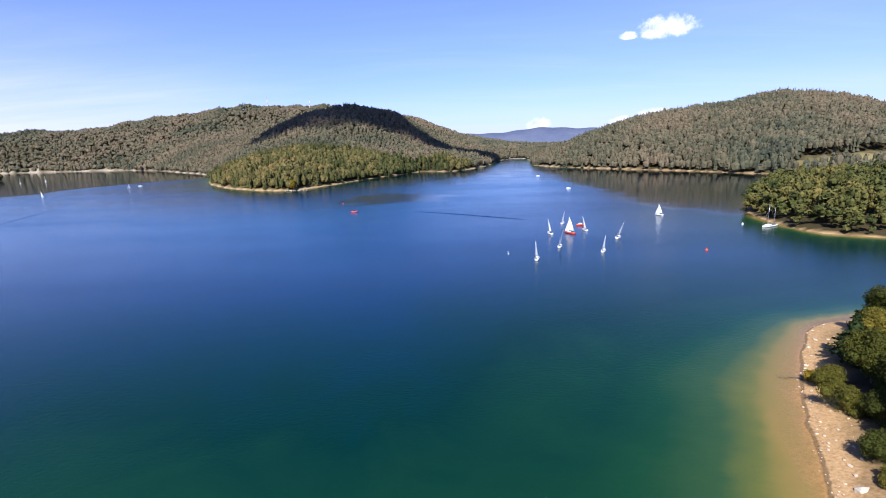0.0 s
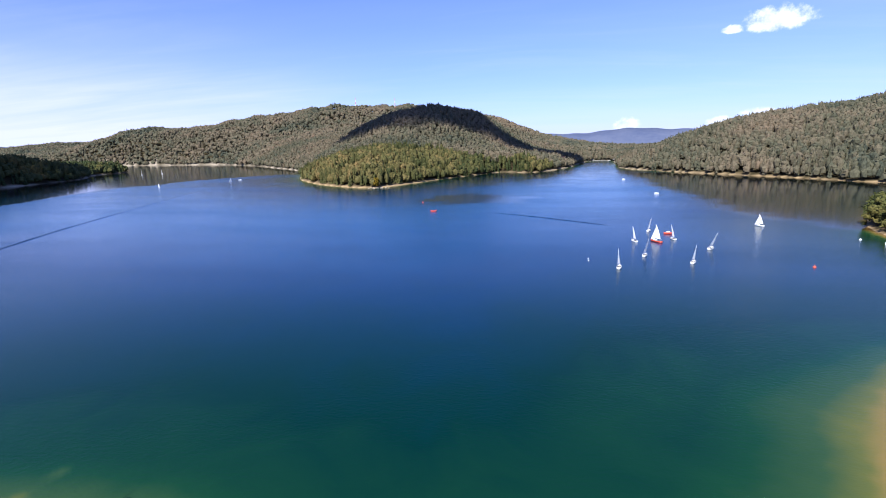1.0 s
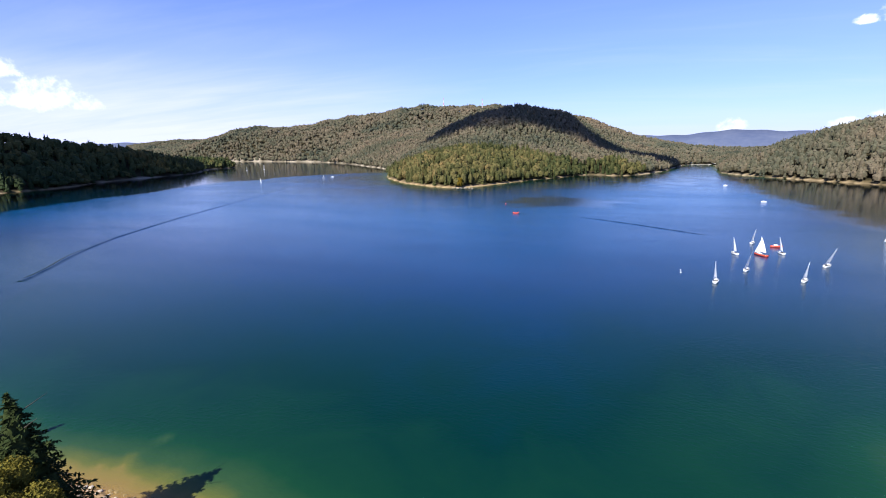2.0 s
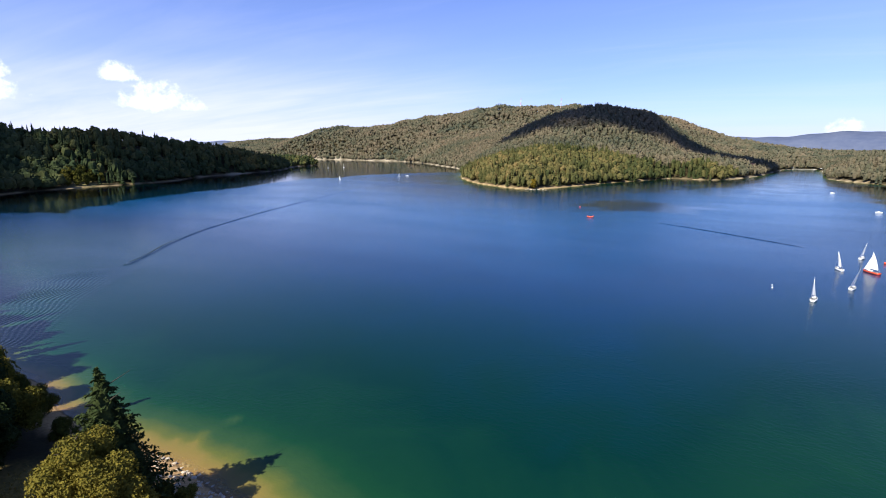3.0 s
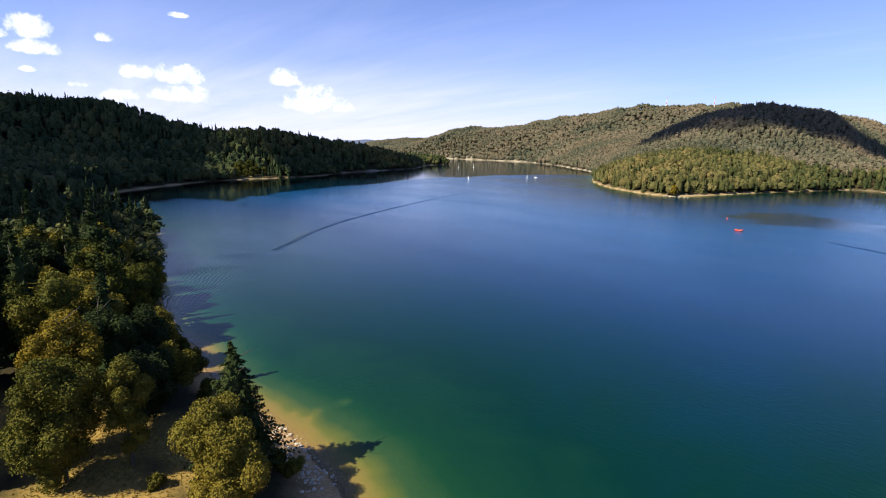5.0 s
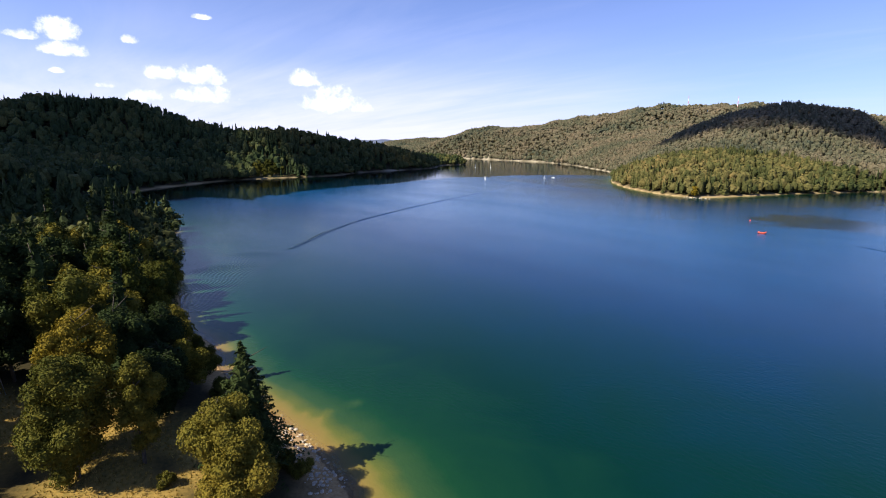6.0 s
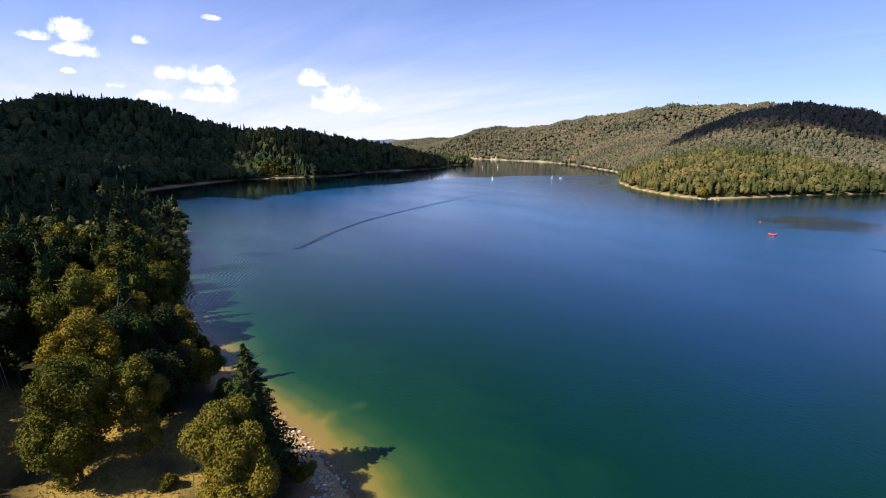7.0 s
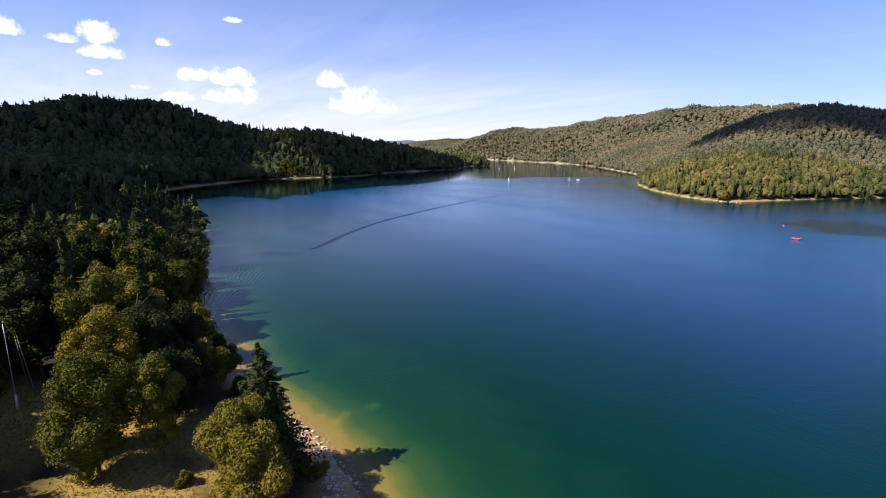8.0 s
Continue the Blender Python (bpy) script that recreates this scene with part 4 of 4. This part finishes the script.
def sail_mesh(corners, belly, name):
    """A thin cloth triangle that bellies to one side."""
    a, b, c = (Vector(p) for p in corners)
    bm, rows = bmesh.new(), 8
    for side in (0.0, 0.02):
        grid = []
        for i in range(rows + 1):
            u, line = i / rows, []
            for j in range(5):
                v = j / 4
                p = a.lerp(b, u).lerp(c.lerp(b, u), v)
                p.y += belly * math.sin(math.pi * v) * (1 - u) * 0.9 + side
                p.x -= 0.10 * (b.z - a.z) * math.sin(math.pi * u) * (v if belly else 0) * 0.6
                line.append(bm.verts.new(p))
            grid.append(line)
        for i in range(rows):
            for j in range(4):
                q = (grid[i][j], grid[i][j + 1], grid[i + 1][j + 1], grid[i + 1][j])
                bm.faces.new(q if side else q[::-1])
    return from_bm(name, bm, SAIL, True)


def sailboat(label, hull, length=4.8, mast=5.9, jib=True, sails=True, group=""):
    ob = thing("sailboat", label, "sailboat", group=group)
    beam, free = length * 0.34, 0.55
    part("hull", loft(hull_rings(length, beam, free), hull, "hull"), ob)
    part("deck", loft([[(x, y * 0.9, z + 0.02 + 0.06 * (k % 2)) for x, y, z in ((r[0][0], r[0][1], r[0][2]), (r[0][0], 0, r[0][2]), (r[5][0], r[5][1], r[5][2]))] for k, r in enumerate(hull_rings(length * 0.94, beam * 0.96, free))], DECK, "deck"), ob)
    bm = bmesh.new()
    bmesh.ops.create_cube(bm, size=1, matrix=pose(length * 0.08, 0, free + 0.2) @ Matrix.Diagonal((length * 0.34, beam * 0.5, 0.42, 1)))
    bmesh.ops.bevel(bm, geom=bm.edges[:], offset=0.1, segments=2, affect="EDGES")
    part("cabin", from_bm("cabin", bm, HULL, True), ob)
    bm = bmesh.new()
    tube(bm, (length * 0.12, 0, free), (length * 0.12, 0, mast + 0.5), 0.06, 0.035)
    part("mast", from_bm("mast", bm, ALLOY, True), ob)
    bm = bmesh.new()
    tube(bm, (length * 0.12, 0, free + 0.8), (-length * 0.42, 0.25, free + 0.85), 0.045, 0.035)
    part("boom", from_bm("boom", bm, ALLOY, True), ob)
    bm = bmesh.new()
    tube(bm, (length * 0.5, 0, free + 0.1), (length * 0.12, 0, mast * 0.86), 0.012, 0.012, 5)
    tube(bm, (-length * 0.5, 0, free + 0.1), (length * 0.12, 0, mast + 0.4), 0.012, 0.012, 5)
    part("rigging", from_bm("rigging", bm, ALLOY), ob)
    bm = bmesh.new()
    bmesh.ops.create_cube(bm, size=1, matrix=pose(-length * 0.49, 0, 0.25) @ Matrix.Diagonal((0.06, 0.35, 1.1, 1)))
    part("rudder", from_bm("rudder", bm, DARK), ob)
    if sails:
        part("mainsail", sail_mesh(((length * 0.11, 0, free + 0.9), (length * 0.11, 0, mast + 0.4), (-length * 0.40, 0.22, free + 0.95)), 0.35, "mainsail"), ob, "white mainsail")
        if jib:
            part("jib", sail_mesh(((length * 0.47, 0, free + 0.25), (length * 0.14, 0, mast * 0.82), (length * 0.06, 0.3, free + 0.5)), 0.25, "jib"), ob, "white jib")
    return ob


def afloat(ob, x, y, heading, heel=0.0, size=1.0):
    ob.matrix_basis = pose(x, y, 0, heel, 0, heading) @ Matrix.Scale(size, 4)
    return ob


FLEET = "sailing dinghies on the lake"
first = afloat(sailboat("white sailing dinghy with raised white sails", HULL, group=FLEET), 31.1, 160.2, 72, -6)
slim = afloat(sailboat("white sailing dinghy under mainsail alone", HULL, 4.6, 5.9, False, group=FLEET), 43.1, 178.3, 66, 9)
for x, y, heading, heel, size, kind in ((45.0, 204.5, 105, -6, 1.0, slim), (56.4, 228.7, 62, 6, 0.95, slim), (61.4, 209.5, 100, -8, 1.0, slim), (56.3, 168.5, 62, 5, 0.95, first), (69.6, 191.2, 52, 16, 1.05, slim)):
    copy_thing(kind, pose(x, y, 0, heel, 0, heading) @ Matrix.Scale(size, 4))
afloat(sailboat("red sailing boat with two tall white sails", RED, 5.8, 6.6), 53.4, 204.2, 122, 2)
afloat(sailboat("white yacht with full white sails seen broadside", HULL, 5.6, 6.2), 108.9, 243.7, 118, 2, 0.85)
ketch = afloat(sailboat("white moored yacht with two bare masts by the wooded point", HULL, 9.0, 9.0, False, False), 138.6, 204.0, 205, 0)
bm = bmesh.new()
tube(bm, (-3.2, 0, 0.5), (-3.2, 0, 7.4), 0.06, 0.035)
part("mizzen_mast", from_bm("mizzen_mast", bm, ALLOY, True), ketch)
bm = bmesh.new()
tube(bm, (-3.2, 0, 7.3), (1.0, 0, 9.2), 0.02, 0.02, 5)
part("stay", from_bm("stay", bm, ALLOY), ketch)
afloat(sailboat("small white yacht under way in the far bay", HULL, 5.6, 6.6), -410.0, 496.0, 150, -6, 0.75)
afloat(sailboat("small white yacht heading into the far bay", HULL, 5.6, 6.6, False), -373.0, 578.0, 60, 6, 0.75)
afloat(sailboat("tall white yacht at the far wooded shore", HULL, 7.5, 9.0), -658.0, 760.0, 128, 0)
afloat(sailboat("tall white yacht in front of the long shore", HULL, 7.5, 9.0, False), -642.0, 789.0, 136, 0)


def motorboat(label, mat, x, y, heading, length=4.6):
    ob = thing("motorboat", label, "motorboat")
    part("hull", loft(hull_rings(length, length * 0.38, 0.6), mat, "hull"), ob)
    bm = bmesh.new()
    bmesh.ops.create_cube(bm, size=1, matrix=pose(length * 0.05, 0, 0.85) @ Matrix.Diagonal((length * 0.35, length * 0.26, 0.5, 1)))
    bmesh.ops.bevel(bm, geom=bm.edges[:], offset=0.12, segments=2, affect="EDGES")
    part("cabin", from_bm("cabin", bm, HULL, True), ob)
    bm = bmesh.new()
    bmesh.ops.create_cube(bm, size=1, matrix=pose(-length * 0.5, 0, 0.5) @ Matrix.Diagonal((0.3, 0.35, 0.9, 1)))
    part("engine", from_bm("engine", bm, DARK), ob)
    return afloat(ob, x, y, heading)


motorboat("small red motorboat beside the sailing dinghies", RED, 63.2, 222.3, 185, 4.2)
motorboat("small white motorboat out on the lake", HULL, 100.6, 391.3, 170, 3.4)
motorboat("small white motorboat near the narrows", HULL, 104.1, 536.1, 180, 3.4)
motorboat("small white motorboat in the far bay", HULL, -373.0, 600.0, 20)


def rescue_craft(x, y):
    """A red open inflatable with raised ends."""
    ob = thing("inflatable_boat", "red inflatable boat with raised ends lying still on the water", "boat")
    for side in (-1, 1):
        bm = bmesh.new()
        spots = [(-1.8, side * 0.75, 0.65), (-1.1, side * 0.85, 0.3), (0, side * 0.85, 0.22), (1.1, side * 0.8, 0.35), (1.8, side * 0.25, 0.85)]
        for a, b in zip(spots, spots[1:]):
            tube(bm, a, b, 0.32, 0.32, 10)
        part("float_tube", from_bm("float_tube", bm, RED, True), ob)
    bm = bmesh.new()
    bmesh.ops.create_cube(bm, size=1, matrix=pose(0, 0, 0.12) @ Matrix.Diagonal((2.8, 1.5, 0.14, 1)))
    part("floor_board", from_bm("floor_board", bm, DECK), ob, "pale floor board")
    return afloat(ob, x, y, 5)


rescue_craft(-55.0, 294.0)


def buoy(label, mat, x, y, size):
    ob = thing("buoy", label, "buoy")
    bm = bmesh.new()
    bmesh.ops.create_uvsphere(bm, u_segments=14, v_segments=9, radius=size)
    part("float", from_bm("float", bm, mat, True), ob)
    bm = bmesh.new()
    tube(bm, (0, 0, size * 0.8), (0, 0, size * 1.7), size * 0.25, size * 0.2)
    part("top", from_bm("top", bm, mat, True), ob)
    return afloat(ob, x, y, 0)


buoy("small round red buoy on the blue water", RED, 91.0, 164.7, 0.5)
buoy("small round white buoy on the blue water", HULL, 22.5, 169.2, 0.24)
buoy("small white buoy beside another on the water", HULL, 22.8, 172.5, 0.2)
buoy("small red and white buoy near the peninsula", RED, -71.3, 341.1, 0.5)
buoy("white mooring buoy by the wooded point", HULL, 131.5, 211.0, 0.45)


# ---- shore details across the water ----
POINT_TREE = tree("broadleaf_tree", "sunlit golden-green tree on the western point", "broad", 72, 15.0, 4.6, 900, 0.60, LEAF, 0.80, 0.0, "western point trees")
for n, (x, y, size) in enumerate(((-587, 280, 0.8), (-588, 289, 0.95), (-594, 274, 0.9), (-595, 298, 0.95), (-597, 286, 1.15), (-592, 306, 0.85), (-603, 275, 1.05), (-606, 294, 1.2), (-601, 303, 1.0), (-607, 284, 1.2))):
    copy_thing(POINT_TREE, pose(x, y, float(ground([x], [y])[0]) - 0.2, 0, 0, 50 * n) @ Matrix.Scale(size, 4))
stand(POINT_TREE, -589, 272, 15, 0.7)
GOLD_TREE = tree("broadleaf_tree", "small golden tree on the rocky tip of the peninsula", "broad", 71, 11.0, 3.6, 700, 0.55, GOLD, 0.8, 0.0)
stand(GOLD_TREE, -143.5, 464.5)
for n in range(14):
    a, q = n * 2.4, 1.5 + 0.42 * n
    x, y = -140.5 + 1.6 * q * math.cos(a), 461.5 + 0.55 * q * math.sin(a)
    ob = tagged(new("rock", stones[n % 6]), "pale rock on the tip of the peninsula", "rock", "peninsula rocks")
    ob.matrix_basis = pose(x, y, max(0.15, float(ground([x], [y])[0])), 0, 0, n * 47) @ Matrix.Scale(1.0 + 0.25 * (n % 5), 4)


def house(x, y, spin, wide, deep, tall, label):
    ob = thing("house", label, "house")
    bm = bmesh.new()
    bmesh.ops.create_cube(bm, size=1, matrix=pose(0, 0, tall / 2 - 0.8) @ Matrix.Diagonal((wide, deep, tall + 1.6, 1)))
    part("wall", from_bm("wall", bm, HULL), ob, "white plastered wall")
    bm = bmesh.new()
    ridge = [bm.verts.new(p) for p in ((-wide * 0.56, 0, tall + deep * 0.45), (wide * 0.56, 0, tall + deep * 0.45))]
    eaves = [[bm.verts.new((s * wide * 0.56, q * deep * 0.6, tall - 0.2)) for s in (-1, 1)] for q in (-1, 1)]
    for q in (0, 1):
        bm.faces.new((eaves[q][0], eaves[q][1], ridge[1], ridge[0]))
    for s in (0, 1):
        bm.faces.new((eaves[0][s], eaves[1][s], ridge[s]))
    bm.faces.new((eaves[0][0], eaves[0][1], eaves[1][1], eaves[1][0]))
    bmesh.ops.recalc_face_normals(bm, faces=bm.faces)
    part("roof", from_bm("roof", bm, ROOF), ob, "brown pitched roof")
    for k in (-1, 1):
        bm = bmesh.new()
        bmesh.ops.create_cube(bm, size=1, matrix=pose(k * wide * 0.22, -deep / 2 - 0.03, tall * 0.55) @ Matrix.Diagonal((wide * 0.18, 0.08, tall * 0.35, 1)))
        part("window", from_bm("window", bm, DARK), ob, "dark window")
    return stand(ob, x, y, spin)


# The first house is added in place of a pale bare streak.
house(HOUSE_X, HOUSE_Y, 10, 9, 8, 9, "white house added in place of a pale streak on the slope")
house(138, 1058, 20, 16, 8, 4, "pale boathouse at the end of the narrows")
house(186, 1052, -10, 12, 7, 4, "small pale boathouse by the far water")


def jetty(x, y, spin, long, label):
    ob = thing("jetty", label, "jetty")
    bm = bmesh.new()
    bmesh.ops.create_cube(bm, size=1, matrix=pose(0, 0, 1.1) @ Matrix.Diagonal((long, 3.0, 0.4, 1)))
    part("deck", from_bm("deck", bm, DECK), ob, "pale planked deck")
    for k in range(6):
        bm = bmesh.new()
        tube(bm, (long * (k / 5 - 0.5) * 0.95, 0, -3), (long * (k / 5 - 0.5) * 0.95, 0, 1.0), 0.3, 0.3)
        part("pile", from_bm("pile", bm, BARK), ob)
    ob.matrix_basis = pose(x, y, 0, 0, 0, spin)
    return ob


jetty(156, 1036, 5, 34, "long pale jetty across the end of the narrows")
jetty(168, 1012, 70, 20, "short pale jetty by the far bank")
for n, (x, y) in enumerate(((338, 463), (347, 459), (356, 452), (362, 458), (370, 448), (379, 452), (388, 446), (398, 455), (410, 450))):
    bush("round dark bush on the dry hillside meadow", 80 + n, 2.6 + 0.4 * (n % 3), 1.7, LEAF, 0.3, x, y)

# ---- waves on the water ----
def wave_train(name, label, points, crests, spacing, height, calm=0.85):
    """Low wave crests that run side by side along a line."""
    p = np.array(points, float)
    for _ in range(3):
        p = np.concatenate([p[:1], np.stack([0.75 * p[:-1] + 0.25 * p[1:], 0.25 * p[:-1] + 0.75 * p[1:]], 1).reshape(-1, 2), p[-1:]])
    along = unit(np.gradient(p, axis=0))
    side = np.stack([-along[:, 1], along[:, 0]], 1)
    steps = np.linspace(0, crests, crests * 8 + 1)
    fade = np.sin(np.pi * np.linspace(0.02, 0.98, len(p)))[:, None] ** 0.5 * np.sin(np.pi * steps / crests)[None] ** 0.6
    z = height * fade * (0.5 - 0.5 * np.cos(2 * np.pi * steps))[None] * (1 + 0.3 * np.sin(np.arange(len(p)) * 1.7))[:, None] + 0.012
    xy = p[:, None] + side[:, None] * (steps * spacing)[None, :, None] * (1 + 0.12 * np.sin(np.arange(len(p)) * 0.9))[:, None, None]
    v = np.concatenate([xy, z[..., None]], 2).reshape(-1, 3)
    i, j = np.meshgrid(np.arange(len(p) - 1), np.arange(len(steps) - 1), indexing="ij")
    k = len(steps)
    f = np.stack([i * k + j, i * k + j + 1, (i + 1) * k + j + 1, (i + 1) * k + j], -1).reshape(-1, 4)[:, ::-1]
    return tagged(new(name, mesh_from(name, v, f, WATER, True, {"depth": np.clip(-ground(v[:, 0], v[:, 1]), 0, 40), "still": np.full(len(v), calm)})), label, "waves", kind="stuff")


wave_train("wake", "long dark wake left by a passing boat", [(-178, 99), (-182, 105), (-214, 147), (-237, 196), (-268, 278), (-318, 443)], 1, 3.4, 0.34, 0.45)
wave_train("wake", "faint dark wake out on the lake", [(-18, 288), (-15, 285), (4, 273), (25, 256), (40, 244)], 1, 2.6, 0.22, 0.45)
wave_train("ripples", "fine parallel ripples spreading from the wooded shore", [(-122, 46), (-140, 62), (-158, 80), (-172, 100)], 20, 1.3, 0.05, 0.15)

# ---- masts on the ridge ----
def radio_mast(x, y, height, label):
    ob = thing("radio_mast", label, "radio mast")
    for n in range(6):
        bm = bmesh.new()
        tube(bm, (0, 0, height * n / 6), (0, 0, height * (n + 1) / 6), 1.3 - 0.15 * n, 1.15 - 0.15 * n, 8)
        part("section", from_bm("section", bm, RED if n % 2 else HULL), ob, "red section" if n % 2 else "white section")
    return stand(ob, x, y, 0, 1, 1)


radio_mast(-551, 1606, 46, "tall red and white radio mast on the far ridge")
radio_mast(-427, 1646, 44, "second red and white radio mast on the far ridge")


# ---- clouds ----
BALL_V, BALL_F = ICO[2]


def cloud(name, label, centre, across, deep, tall, puffs, seed, toward=0.0, swell=1.0, mat=CLOUD):
    """A heap of rounded puffs with a flattish base; toward: its turn in plan, in degrees."""
    r = np.random.RandomState(seed)
    verts, faces = [], []
    for n in range(puffs):
        a, q = r.uniform(0, 6.28), np.sqrt(r.uniform(0, 1))
        u, v = q * np.cos(a), q * np.sin(a)
        size = (0.20 + 0.20 * (1 - q)) * r.uniform(0.75, 1.2) * swell
        up = (1 - q * q) * r.uniform(0.15, 0.95) - 0.25
        lump = 1 + 0.12 * np.sin(5 * BALL_V @ r.normal(size=3) + r.uniform(0, 6)) + 0.09 * np.sin(11 * BALL_V @ r.normal(size=3)) + 0.02 * np.sin(23 * BALL_V @ r.normal(size=3))
        w_ = BALL_V * lump[:, None] * (size * across, size * max(deep, across * 0.5), size * tall * 1.5) + (u * across * 0.72, v * deep * 0.72, up * tall)
        w_[:, 2] = np.maximum(w_[:, 2], -0.38 * tall + 0.05 * w_[:, 2])
        verts.append(w_)
        faces.append(BALL_F + n * len(BALL_V))
    m = mesh_from(name, np.concatenate(verts), np.concatenate(faces), mat, True)
    ob = tagged(new(name, m), label, "cloud")
    ob.matrix_basis = pose(*centre, 0, 0, toward)
    return ob


# Unseen clouds overhead shade the hills; last three added to darken headland and bay.
for n, (x, y, across, deep, toward) in enumerate(((-372, 226, 190, 108, 34), (-175, 220, 125, 75, -42), (-946, -640, 250, 190, 0), (-855, -255, 205, 150, 15), (-996, -99, 170, 120, 0), (-985, -434, 115, 95, 0), (-775, -336, 74, 56, 0), (-846, -542, 72, 60, 20), (-876, -486, 46, 58, 0), (-755, -526, 55, 40, 0), (-436, -732, 84, 48, 0), (-672, -692, 95, 78, 0), (-716, -529, 45, 112, 12))):
    cloud("cloud", "white cloud out of view overhead, placed to cast shade", (x, y, 800), across, deep, 55, 34, 200 + n, toward, 1.3, THIN if n in (0, 1, 3, 4) else CLOUD)


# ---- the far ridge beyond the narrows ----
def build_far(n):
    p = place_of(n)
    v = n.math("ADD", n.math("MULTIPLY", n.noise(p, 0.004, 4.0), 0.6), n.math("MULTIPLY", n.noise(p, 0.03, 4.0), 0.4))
    # Distance haze is put into the base colour as blue.
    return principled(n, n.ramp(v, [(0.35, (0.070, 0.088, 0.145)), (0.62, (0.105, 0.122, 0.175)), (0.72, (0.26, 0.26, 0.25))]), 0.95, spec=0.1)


FAR_LAND = material("far_hazy_land", build_far)
a = np.radians(np.linspace(-60, 45, 211))
crest = 41 + 4450 * np.tan(np.radians(0.55 + 0.55 * np.exp(-((np.degrees(a) - 13) / 9) ** 2) + 0.10 * np.sin(np.degrees(a) * 0.7) + 0.04 * np.sin(np.degrees(a) * 2.3 + 1)))
rings = [(4000, 0 * crest), (4150, 0.62 * crest), (4300, crest), (4600, 0 * crest)]
ridge_v = np.concatenate([np.stack([d * np.sin(a), d * np.cos(a), z], 1) for d, z in rings])
k = np.arange(len(a) - 1)
ridge_f = np.concatenate([np.stack([q * len(a) + k, q * len(a) + k + 1, (q + 1) * len(a) + k + 1, (q + 1) * len(a) + k], 1) for q in range(3)])
tagged(new("backdrop", mesh_from("backdrop", ridge_v, ridge_f, FAR_LAND, True)), "distant ridge beyond the lake painted hazy blue", "hills", kind="structure")
